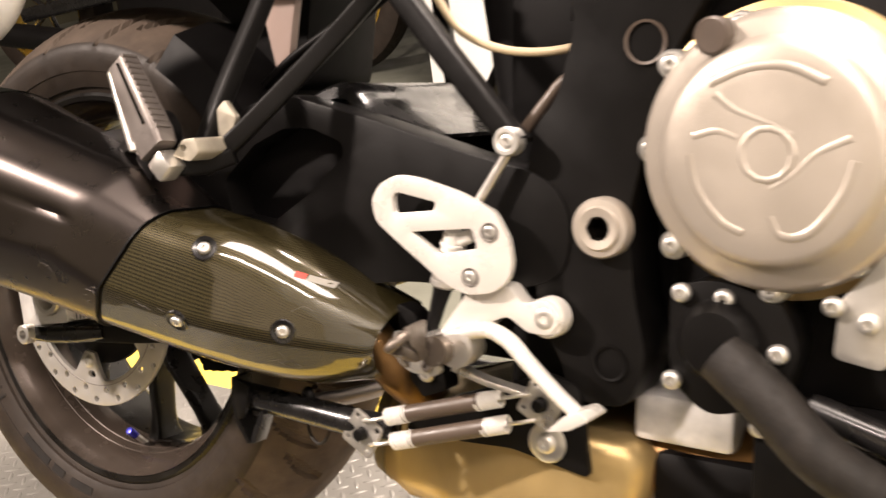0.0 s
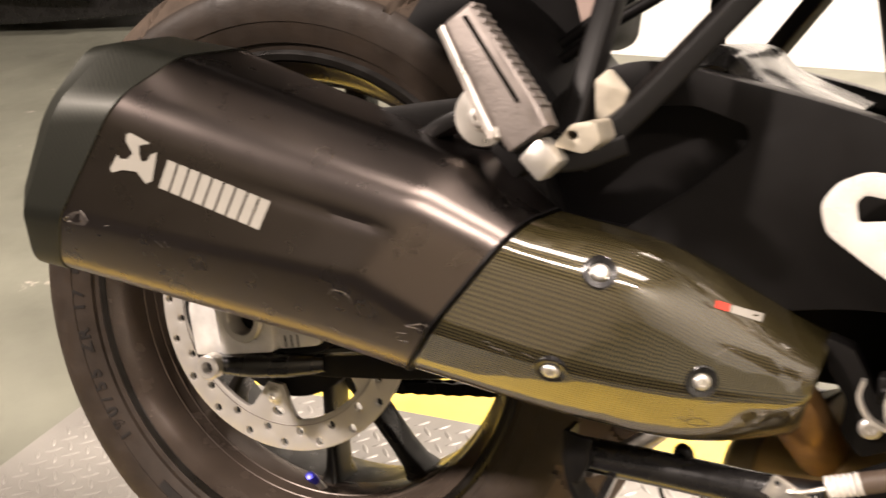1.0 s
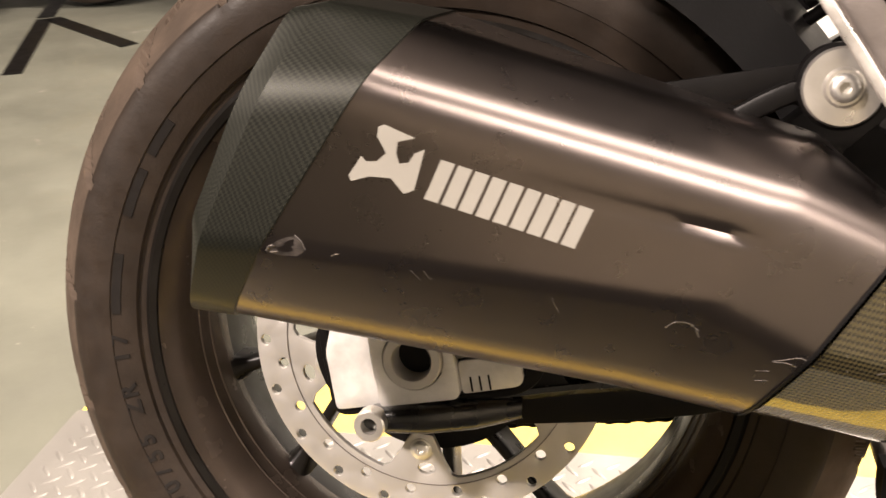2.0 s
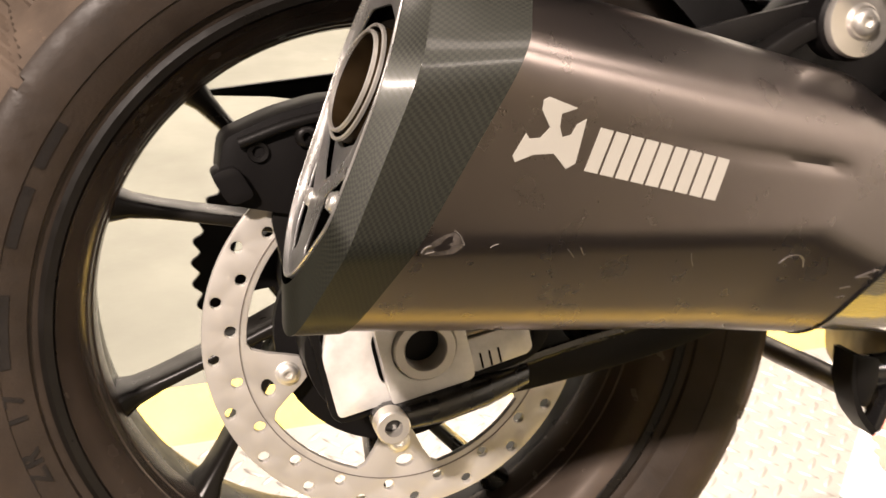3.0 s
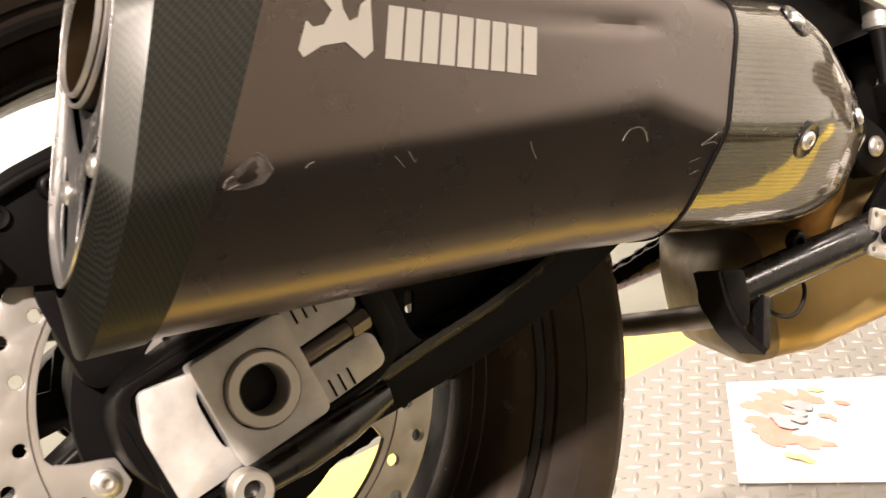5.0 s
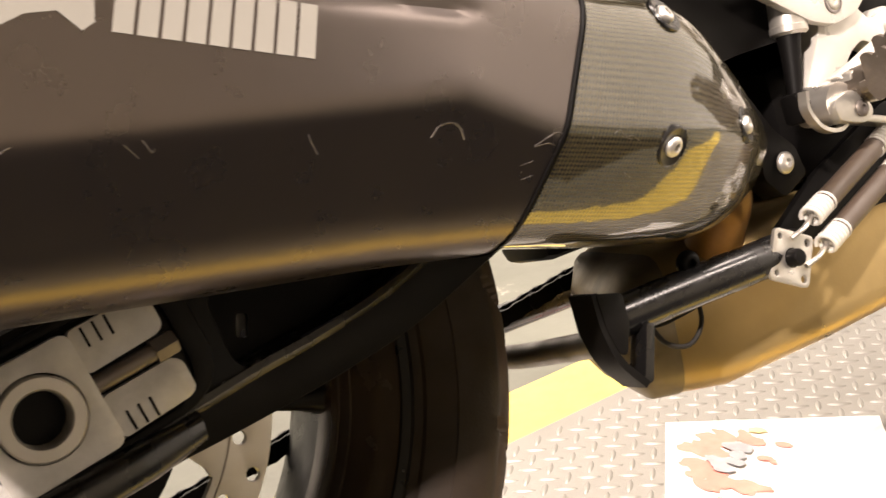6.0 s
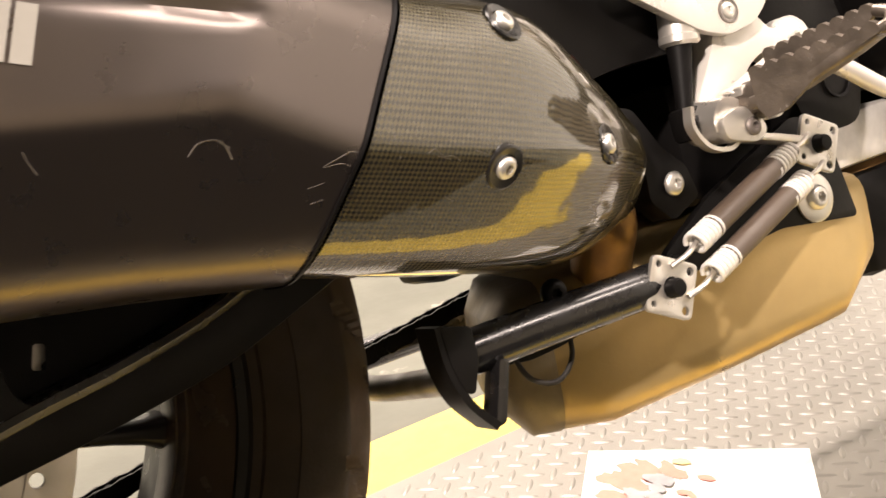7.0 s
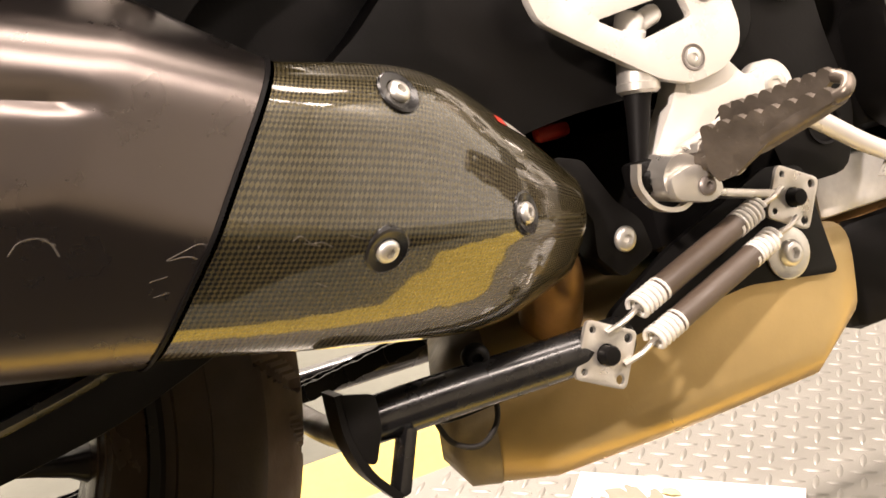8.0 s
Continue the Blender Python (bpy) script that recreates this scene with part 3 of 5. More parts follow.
# -- swingarm with axle blocks --
def swingarm():
    outline = rounded([(-0.058, 0.030), (0.0, 0.048), (0.07, 0.056), (0.15, 0.105), (0.235, 0.165), (0.285, 0.213), (0.330, 0.228), (0.44, 0.205), (0.53, 0.181), (0.60, 0.168), (0.625, 0.14),
                       (0.62, 0.090), (0.575, 0.074), (0.475, 0.072), (0.38, 0.057), (0.29, 0.014), (0.20, -0.018), (0.14, -0.028), (0.08, -0.035), (0.02, -0.039), (-0.045, -0.034), (-0.062, 0.0)], 0.02, 4)
    window = rounded([(0.100, 0.036), (0.104, 0.0), (0.116, -0.010), (0.176, 0.003), (0.215, 0.020), (0.240, 0.040), (0.18, 0.066)], 0.008, 4)
    pocket = rounded([(0.336, 0.196), (0.368, 0.197), (0.402, 0.186), (0.404, 0.174), (0.366, 0.140), (0.318, 0.108), (0.272, 0.112), (0.262, 0.146), (0.300, 0.180)], 0.006, 4)
    arm = part("swingarm", slab(outline, -0.136, -0.100, [window, pocket], 0.006), BLACK_COAT, bike, "black cast swingarm with a triangular window")
    part("window_back", slab(rounded([(0.095, 0.04), (0.10, -0.010), (0.137, -0.024), (0.21, 0.0), (0.25, 0.032), (0.18, 0.068)], 0.006), -0.106, -0.102, [rounded([(0.118, 0.008), (0.124, 0.006), (0.128, 0.018), (0.122, 0.020)], 0.002)], 0), BLACK_PLASTIC, arm)
    # black plate added behind the pocket, in place of its deep shade
    part("pocket_shade_plate", slab(rounded([(0.330, 0.204), (0.372, 0.205), (0.412, 0.190), (0.412, 0.170), (0.370, 0.132), (0.320, 0.100), (0.264, 0.104), (0.252, 0.148), (0.292, 0.186)], 0.006), -0.107, -0.102, (), 0), BLACK_PLASTIC, arm)
    part("left_arm", slab(outline, 0.100, 0.136, [window], 0.006), BLACK_COAT, arm)
    part("cross_beam", box(0.45, 0.63, -0.11, 0.11, 0.080, 0.165, 0.02), BLACK_COAT, arm)
    # recess frame round the axle slot
    tilt = pose(0.010, 0, 0.008, 0, -10.5, 0)
    def lay(bm):
        return moved(bm, tilt)
    part("slot_rim", lay(slab(rounded([(-0.064, -0.036), (0.068, -0.034), (0.084, -0.02), (0.084, 0.026), (0.07, 0.036), (-0.064, 0.036)], 0.012), -0.140, -0.135,
         [rounded([(-0.058, -0.031), (0.062, -0.029), (0.072, -0.018), (0.072, 0.022), (0.062, 0.030), (-0.058, 0.031)], 0.01)], 0.0015)), BLACK_COAT, arm)
    plate1 = rounded([(-0.060, -0.030), (-0.022, -0.030), (-0.022, 0.024), (-0.052, 0.030), (-0.060, 0.010)], 0.004)
    part("axle_plate", lay(slab(plate1, -0.1425, -0.137, [rounded([(-0.030, -0.017), (-0.0215, -0.020), (-0.0215, 0.017), (-0.030, 0.014)], 0.008)], 0.0008)), ALLOY_DULL, arm, "bare alloy axle adjuster plate")
    part("axle_block", lay(join([slab(rounded([(-0.027, -0.029), (0.024, -0.029), (0.027, -0.026), (0.027, 0.026), (0.024, 0.029), (-0.027, 0.029)], 0.003), -0.150, -0.138,
         [[(0.0205 * math.cos(a), 0.0205 * math.sin(a)) for a in np.linspace(0, 2 * math.pi, 33)[:-1]]], 0.0012)])), ALLOY_DULL, arm, "cast alloy axle block")
    part("axle_nut", lay(lathe([(0.0125, 0.12), (0.0125, 0.152), (0.0135, 0.1535), (0.0185, 0.1535), (0.0195, 0.152), (0.0195, 0.14)], 40, RIGHT)), STEEL, arm, "hollow axle end in worn steel")
    # the hollow's shade is put into its colour
    part("axle_bore", lay(lathe([(0.0126, 0.15), (0.0126, 0.085), (0, 0.085)], 32, RIGHT)), SOOT_SHADE, arm)
    for z0, z1 in ((-0.028, -0.006), (0.006, 0.028)):
        blk = part("scale_plate", lay(slab(rounded([(0.0275, z0), (0.064, z0 + 0.001), (0.068, z0 + 0.004), (0.068, z1 - 0.004), (0.064, z1), (0.0275, z1)], 0.003), -0.1435, -0.137, (), 0.0012)), ALLOY_DULL, arm, "alloy chain tension scale plate with cut marks")
        for i in range(3):
            zz = z0 + 0.001 if z0 < 0 else z0 + 0.011
            part("scale_mark", lay(box(0.0335 + 0.006 * i, 0.0347 + 0.006 * i, -0.1438, -0.1434, zz, zz + 0.010)), SOOT_SHADE, blk)
    part("adjuster_screw", lay(join([tube([(0.026, -0.141, 0), (0.06, -0.141, 0)], 0.0045, smooth=False), lathe([(0.0, 0.012), (0.0055, 0.012), (0.0065, 0.0105), (0.0065, 0.0), (0, 0)], 6, to_axis((0.058, -0.141, 0), (1, 0, 0)))])), PEG_ALLOY, arm, "steel adjuster screw")
    # paddock-stand boss arm below the axle
    part("boss_arm", loft([[Vector((x, yc + q.x * 0.011, zc + q.y * hh)) for q in rounded([(-1, -1), (1, -1), (1, 1), (-1, 1)], 0.8, 4)] for x, yc, zc, hh in
         ((-0.024, -0.147, -0.034, 0.004), (-0.016, -0.147, -0.034, 0.0085), (0.02, -0.146, -0.031, 0.010), (0.05, -0.139, -0.028, 0.010), (0.08, -0.128, -0.024, 0.008))]), GLOSS_BLACK, arm)
    # broad chamfer along the lower edge
    upper = smooth_path([(-0.010, 0, -0.024), (0.050, 0, -0.018), (0.109, 0, -0.007), (0.155, 0, 0.0), (0.205, 0, 0.012), (0.255, 0, 0.034), (0.300, 0, 0.060)], 4)
    lower = smooth_path([(-0.010, 0, -0.042), (0.050, 0, -0.038), (0.108, 0, -0.030), (0.165, 0, -0.020), (0.222, 0, -0.004), (0.270, 0, 0.018), (0.312, 0, 0.042)], 4)
    part("lower_flange", loft([[(u.x, -0.1385, u.z + 0.002), (u.x, -0.1392, u.z - 0.0015), (w.x, -0.117, w.z - 0.004), (w.x, -0.113, w.z - 0.0045), (w.x, -0.104, w.z), (u.x, -0.110, u.z + 0.004)] for u, w in zip(upper, lower)]), GLOSS_BLACK, arm, "glossy black chamfered lower edge")
    part("boss", lathe([(0.0055, 0.0), (0.0055, 0.006), (0.0095, 0.006), (0.0105, 0.005), (0.0105, -0.006), (0.0055, -0.006)], 28, to_axis((-0.015, -0.160, -0.0335), (0, -1, 0)), close=True), ALLOY, arm, "bright alloy stand boss")


swingarm()


# -- rear brake caliper --
def caliper():
    body = part("brake_caliper", join([slab(rounded([(-0.099, 0.112), (-0.089, 0.096), (-0.050, 0.086), (0.0, 0.10), (0.01, 0.156), (-0.034, 0.155), (-0.062, 0.149), (-0.094, 0.137)], 0.007), -0.104, -0.060, (), 0.006),
                                       slab(rounded([(-0.104, 0.118), (-0.094, 0.098), (-0.078, 0.102), (-0.088, 0.122)], 0.006), -0.112, -0.085, (), 0.003)]), BLACK_PLASTIC, bike, "black rear brake caliper")
    for x, z in ((-0.090, 0.110), (-0.045, 0.135)):
        part("caliper_bolt", bolt((x, -0.105, z), (0, -1, 0), 0.007, 0.005), BLACK_COAT, body)
    for x, z, r in ((-0.074, 0.128, 0.006), (-0.030, 0.118, 0.010), (-0.012, 0.140, 0.007)):
        part("piston_cap", lathe([(0.0, -0.001), (r * 0.55, -0.001), (r * 0.6, 0.0015), (r, 0.002), (r * 1.1, 0.0)], 24, to_axis((x, -0.1045, z), (0, -1, 0))), BLACK_COAT, body)
    part("bridge_rib", tube([(-0.085, -0.106, 0.134), (-0.05, -0.107, 0.144), (-0.005, -0.107, 0.150)], 0.0035, seg=10), BLACK_COAT, body)
    part("caliper_bracket", slab(rounded([(-0.06, 0.03), (-0.01, 0.03), (0.0, 0.08), (-0.03, 0.12), (-0.07, 0.09)], 0.01), -0.099, -0.085, (), 0.003), BLACK_COAT, body)


caliper()


# -- muffler --
def section(x0, z0, k, corners, rad, n=6, grow=0.0, skew=0.0):
    pts = rounded(corners, rad, n)
    if grow:
        c = sum(pts, Vector((0, 0))) / len(pts)
        pts = [p + (p - c).normalized() * grow for p in pts]
    return [Vector((x0 + k * (p.y - z0) + skew * (p.x + 0.22), p.x, p.y)) for p in pts]


M_RAD = [0.010, 0.010, 0.016, 0.007, 0.022, 0.02, 0.02, 0.012]
S0C = [(-0.210, 0.232), (-0.279, 0.228), (-0.304, 0.187), (-0.301, 0.124), (-0.270, 0.092), (-0.246, 0.087), (-0.210, 0.112), (-0.198, 0.195)]
SBC = [(-0.206, 0.236), (-0.272, 0.231), (-0.309, 0.191), (-0.308, 0.113), (-0.276, 0.065), (-0.235, 0.065), (-0.185, 0.115), (-0.180, 0.205)]
S1C = [(-0.195, 0.227), (-0.262, 0.222), (-0.307, 0.194), (-0.305, 0.112), (-0.276, 0.064), (-0.215, 0.062), (-0.155, 0.115), (-0.150, 0.215)]
SMC = [(-0.178, 0.164), (-0.230, 0.162), (-0.270, 0.140), (-0.282, 0.088), (-0.253, 0.030), (-0.198, 0.028), (-0.148, 0.070), (-0.142, 0.140)]
S2C = [(-0.170, 0.127), (-0.234, 0.128), (-0.258, 0.115), (-0.269, 0.060), (-0.246, 0.017), (-0.190, 0.017), (-0.145, 0.060), (-0.140, 0.112)]
S3C = [(-0.165, 0.110), (-0.212, 0.111), (-0.238, 0.094), (-0.246, 0.038), (-0.216, -0.006), (-0.165, -0.009), (-0.125, 0.036), (-0.125, 0.095)]
S4C = [(-0.140, 0.077), (-0.178, 0.076), (-0.201, 0.060), (-0.210, 0.024), (-0.186, -0.020), (-0.138, -0.026), (-0.105, 0.020), (-0.105, 0.066)]
S5C = [(-0.122, 0.050), (-0.144, 0.048), (-0.164, 0.038), (-0.172, 0.014), (-0.152, -0.016), (-0.120, -0.018), (-0.095, 0.012), (-0.095, 0.048)]


def muffler():
    r0 = section(-0.0738, 0.11, 0.45, S0C, M_RAD)
    rb = section(-0.063, 0.11, 0.48, SBC, M_RAD)
    r1 = section(-0.030, 0.11, 0.65, S1C, M_RAD)
    r2 = section(0.275, 0.11, 0.73, S2C, M_RAD)
    # sleeve: two faceted lengths, with a pressed dart below the upper ridge
    def faced(ring, m=10):
        a, b = ring[20], ring[21]
        return ring[:21] + [a.lerp(b, k / (m + 1)) for k in range(1, m + 1)] + ring[21:]
    q1, q2 = faced(r1), faced(r2)
    qm = faced(section(0.205, 0.11, 0.72, SMC, [0.012, 0.012, 0.016, 0.007, 0.022, 0.02, 0.02, 0.012]))
    rings = [[a.lerp(b, j / 24) for a, b in zip(q1, qm)] for j in range(24)] + [[a.lerp(b, j / 8) for a, b in zip(qm, q2)] for j in range(9)]
    inward = Vector((-0.075, 0.99, 0.118))
    for j in range(11, 24):
        depth = 0.0022 * (j - 10) / 13
        for k, w in ((21, 0.5), (22, 1.0), (23, 0.25)):
            rings[j][k] = rings[j][k] + inward * depth * w
    body = part("muffler", loft(rings), SLEEVE, bike, "dark titanium muffler sleeve, scuffed along its lower edge", 28)
    big = section(-0.0305, 0.11, 0.65, S1C, M_RAD, grow=0.0012)
    cap_rings = [[a.lerp(b, u) for a, b in zip(r0, rb)] for u in (0, 0.1, 0.5, 0.95, 1)] + [[a.lerp(b, u) for a, b in zip(rb, big)] for u in (0.05, 0.5, 1)] + [r1]
    part("end_cap", loft(cap_rings, False, False, uv=True), CARBON_DARK, body, "carbon fibre end cap", 16)
    # end plate, with an outlet opening and two windows
    k = 0.45
    zc, n = Vector((k, 0, 1)).normalized(), math.sqrt(1 + k * k)
    M = Matrix(((0, zc.z, zc.x, -0.0750), (-1, 0, 0, -0.237), (0, -zc.x, zc.z, 0.10), (0, 0, 0, 1)))
    outline = [(-(p.x + 0.237), (p.y - 0.10) * n) for p in rounded(S0C, M_RAD, 6)]
    def inset(f):
        c = Vector((0.008, 0.062))
        return [(c.x + (u - c.x) * f, c.y + (v - c.y) * f) for u, v in outline]
    # bright rim standing proud of a sunken floor: a forked strut between two windows, below the outlet
    rim = part("end_plate", moved(slab(inset(0.972), -0.0036, 0.0030, [inset(0.950)], 0.0005), M), POLISHED, body, "machined alloy end plate with a forked strut", 35)
    well = rounded([(-0.030, 0.100), (-0.026, 0.076), (-0.012, 0.061), (0.004, 0.046), (0.016, 0.0385), (0.030, 0.046), (0.046, 0.058), (0.053, 0.076), (0.054, 0.100), (0.047, 0.116), (0.022, 0.126), (-0.014, 0.122)], 0.004, 3)
    win_r = rounded([(0.0285, 0.0335), (0.0515, 0.0485), (0.0535, 0.031), (0.0465, 0.017), (0.032, 0.0025), (0.0268, 0.0065)], 0.0035, 3)
    win_l = rounded([(-0.0135, 0.0445), (0.0020, 0.030), (0.0100, 0.005), (0.0035, -0.001), (-0.0075, 0.013)], 0.003, 3)
    part("strut_plate", moved(slab(inset(0.956), -0.0012, 0.0002, [well, win_r, win_l], 0.0004), M), STRUT, rim, "brushed forked strut", 35)
    part("strut_web", moved(slab(rounded([(-0.016, 0.064), (0.004, 0.044), (0.016, 0.036), (0.032, 0.045), (0.050, 0.060), (0.036, 0.062), (0.014, 0.0565)], 0.004, 3), 0.0028, 0.0040, (), 0.0004), M), STRUT, rim, "sunken web in the strut's fork")
    # near-black plate that gives the end plate's windows their shade
    part("inner_plate", moved(slab(inset(0.96), 0.0075, 0.009, (), 0), M), SOOT_SHADE, body)
    for u, v, y in ((-0.001, 0.0275, 0.000), (0.0400, 0.0338, 0.001)):
        part("plate_bolt", moved(join([bolt((u, y, v), (0, -1, 0), 0.0046, 0.003, 0.0054), tube([(u, y, v), (u, 0.008, v)], 0.0035, seg=10, smooth=False)]), M), CHROME, rim)
    axis = (0.06, -1, 0.02)
    bore = part("outlet_pipe", moved(lathe([(0.0236, -0.07), (0.0236, 0.0), (0.0252, 0.0), (0.0252, -0.06)], 56, to_axis((0.0135, -0.004, 0.0872), axis)), M), PIPE_BORE, body, "heat-browned outlet pipe with a bright lip")
    part("bore_end", moved(lathe([(0.0236, -0.062), (0.0, -0.062)], 40, to_axis((0.0135, -0.004, 0.0872), axis)), M), SOOT_SHADE, bore)
    part("outlet_sleeve", moved(lathe([(0.0272, -0.03), (0.0272, 0.0), (0.0284, 0.0), (0.0284, -0.03)], 56, to_axis((0.0135, -0.0018, 0.0872), axis)), M), PIPE_BORE, body, "outer outlet sleeve")
    for r, y in ((0.0244, -0.0045), (0.0281, -0.0022)):
        part("outlet_lip", moved(lathe([(r - 0.0009, -0.001), (r - 0.0008, 0.0005), (r, 0.0010), (r + 0.0008, 0.0005), (r + 0.0009, -0.001)], 56, to_axis((0.0135, y, 0.0872), axis), close=True), M), ALLOY, bore, "bright rolled pipe lip")
    # seam gasket and carbon heat shield
    part("seam_band", loft([section(0.2745 + d, 0.11, 0.73, S2C, M_RAD, grow=g) for d, g in ((-0.0008, 0.0), (-0.0004, 0.0008), (0.0016, 0.0008), (0.002, -0.001))], False, False), BLACK_PLASTIC, body)
    s2 = section(0.279, 0.11, 0.73, S2C, M_RAD, grow=-0.0015)
    s3 = section(0.350, 0.08, 0.45, S3C, M_RAD)
    s4 = section(0.415, 0.06, 0.35, S4C, M_RAD)
    s5 = section(0.462, 0.05, 0.25, S5C, M_RAD)
    ctrl = [s2, s3, s4, s5]
    shield = []
    cols = [smooth_path([c[i] for c in ctrl], 7) for i in range(len(s2))]
    shield = [[col[j] for col in cols] for j in range(len(cols[0]))]
    c = sum(shield[-1], Vector()) / len(shield[-1])
    shield.append([p.lerp(c, 0.12) + Vector((0.004, 0, 0)) for p in shield[-1]])
    cover = part("heat_shield", loft(shield, False, False, uv=True), CARBON, body, "lacquered carbon fibre heat shield, scratched", 60)
    for x, z in ((0.313, 0.0375), (0.399, 0.033), (0.339, 0.101)):
        p, nrm = on_surface(cover, x, z)
        part("shield_screw", bolt(p, nrm, 0.0054, 0.003), CHROME, body)
        part("screw_cup", lathe([(0.0062, 0.0004), (0.0098, 0.0010), (0.0108, 0.0004), (0.0108, -0.003)], 28, to_axis(p, nrm)), GLOSS_BLACK, body)
    # small red and white badge
    for x0, x1, mat in ((0.402, 0.409, RED), (0.410, 0.427, LETTER)):
        rows = []
        for z in (0.078, 0.082):
            rows.append([on_surface(cover, x, z - 0.45 * (x - 0.402))[0] + Vector((0, -0.0004, 0.0004)) for x in (x0, (x0 + x1) / 2, x1)])
        bm = bmesh.new()
        vs = [[bm.verts.new(p) for p in r] for r in rows]
        for k in range(2):
            bm.faces.new((vs[0][k], vs[0][k + 1], vs[1][k + 1], vs[1][k]))
        part("badge", bm, mat, body)
    # scratches and scuffs, where the machine once slid
    def scratch(ob, pts, r):
        line = [on_surface(ob, x, z) for x, z in pts]
        part("scuff", tube([p + nrm * (r * 0.05) for p, nrm in line], r * 0.5, seg=6, flat=0.5), SCUFF, body, "")
    def scrape(ob, pts, lift=0.00025):
        line = [on_surface(ob, x, z) for x, z in pts]
        bm = bmesh.new()
        vs = [bm.verts.new(p + nrm * lift) for p, nrm in line]
        c = bm.verts.new(sum((v.co for v in vs), Vector()) / len(vs))
        for i, v in enumerate(vs):
            bm.faces.new((v, vs[(i + 1) % len(vs)], c))
        part("scuff", bm, SCUFF_DARK, body, "", 0)
    scrape(body, [(-0.0271, 0.1088), (-0.0265, 0.1119), (-0.0218, 0.1144), (-0.0163, 0.1168), (-0.0108, 0.1176), (-0.0085, 0.1153), (-0.0068, 0.1103), (-0.0119, 0.1068), (-0.0205, 0.1069)])
    for pts, r in ((((-0.0271, 0.1095), (-0.0255, 0.1115), (-0.0228, 0.1122)), 0.0020), (((-0.0119, 0.1179), (-0.0090, 0.1148), (-0.0073, 0.1106)), 0.0014), (((-0.0255, 0.1085), (-0.0215, 0.1090)), 0.0012), (((0.0056, 0.1073), (0.0073, 0.1082), (0.0095, 0.1086)), 0.0009),
                   (((0.0450, 0.1010), (0.0490, 0.0958)), 0.0006), (((0.0515, 0.1010), (0.0540, 0.0965), (0.0550, 0.0975)), 0.0006), (((0.1140, 0.0885), (0.1150, 0.0850), (0.1172, 0.0806)), 0.0006),
                   (((0.1690, 0.0745), (0.1735, 0.0780), (0.1800, 0.0778), (0.1835, 0.0750), (0.1853, 0.0700)), 0.0011), (((0.1800, 0.0778), (0.1850, 0.0740)), 0.0010),
                   (((0.2213, 0.0586), (0.2278, 0.0601), (0.2336, 0.0613), (0.2374, 0.0601)), 0.0008), (((0.2213, 0.0582), (0.2288, 0.0579), (0.2324, 0.0561)), 0.0009), (((0.2138, 0.0522), (0.2205, 0.0525)), 0.0006), (((0.2140, 0.0462), (0.2204, 0.0465)), 0.0006)):
        scratch(body, pts, r)
    for pts, r in ((((0.2563, 0.0631), (0.2573, 0.0536)), 0.0006), (((0.2715, 0.0526), (0.2754, 0.0535), (0.2792, 0.0496), (0.2839, 0.0488), (0.2881, 0.0457)), 0.0006), (((0.2760, 0.0505), (0.2830, 0.0475)), 0.0005), (((0.2968, 0.0483), (0.3036, 0.0450)), 0.0005), (((0.2797, 0.0332), (0.2845, 0.0299)), 0.0005),
                   (((0.3906, 0.0135), (0.3927, 0.0072), (0.3864, 0.0018), (0.3953, 0.0050), (0.4021, 0.0002)), 0.0007), (((0.3841, 0.0053), (0.3926, -0.0015), (0.4018, -0.0012)), 0.0007), (((0.4010, 0.0178), (0.4093, 0.0185)), 0.0006), (((0.405, 0.050), (0.413, 0.054), (0.420, 0.050)), 0.0006), (((0.380, 0.004), (0.388, 0.006)), 0.0006)):
        scratch(cover, pts, r)
    # hanger lug on top of the sleeve
    part("hanger_lug", tube([(0.19, -0.195, 0.165), (0.225, -0.20, 0.185), (0.25, -0.20, 0.19)], 0.012, square=True, flat=0.5), BLACK_COAT, body)
    return body


MUFFLER = muffler()


# -- marks on the sleeve's flat face: a plain emblem and letter bars, and scuffs --
def face_marks():
    run, up = Vector((0.952, -0.306)), Vector((0.306, 0.952))
    org = Vector((0.0437, 0.1405))
    def lay(poly, thick=0.0005):
        seat = []
        for x, y in poly:
            q = org + run * x * 1.09 + up * y
            seat.append(on_surface(MUFFLER, q.x, q.y))
        return loft([[place + normal * t for place, normal in seat] for t in (-0.001, thick)])
    for i in range(9):
        x, w = 0.0082 + 0.0079 * i, 0.0064
        part("letter_bar", lay([(x, 0.0), (x + w, 0.0), (x + w + 0.002, 0.0208), (x + 0.002, 0.0208)]), LETTER, MUFFLER, "", 0)
    part("emblem", join([lay([(-0.0176, 0.0285), (-0.0033, 0.0268), (-0.0100, 0.0225), (-0.0092, 0.0170), (-0.0066, 0.0125), (-0.0167, 0.0095), (-0.0134, 0.0155), (-0.0192, 0.0220), (-0.0198, 0.0265)]),
                         lay([(-0.0167, 0.0100), (-0.0066, 0.0125), (-0.0029, 0.0145), (-0.0016, 0.0195), (0.0022, 0.0230), (0.0030, 0.0025), (-0.0008, -0.0010), (-0.0083, 0.0045), (-0.0176, 0.0020), (-0.0247, -0.0030), (-0.0264, -0.0005), (-0.0234, 0.0105), (-0.0209, 0.0085)])]), LETTER, MUFFLER, "pale angular emblem", 0)


face_marks()


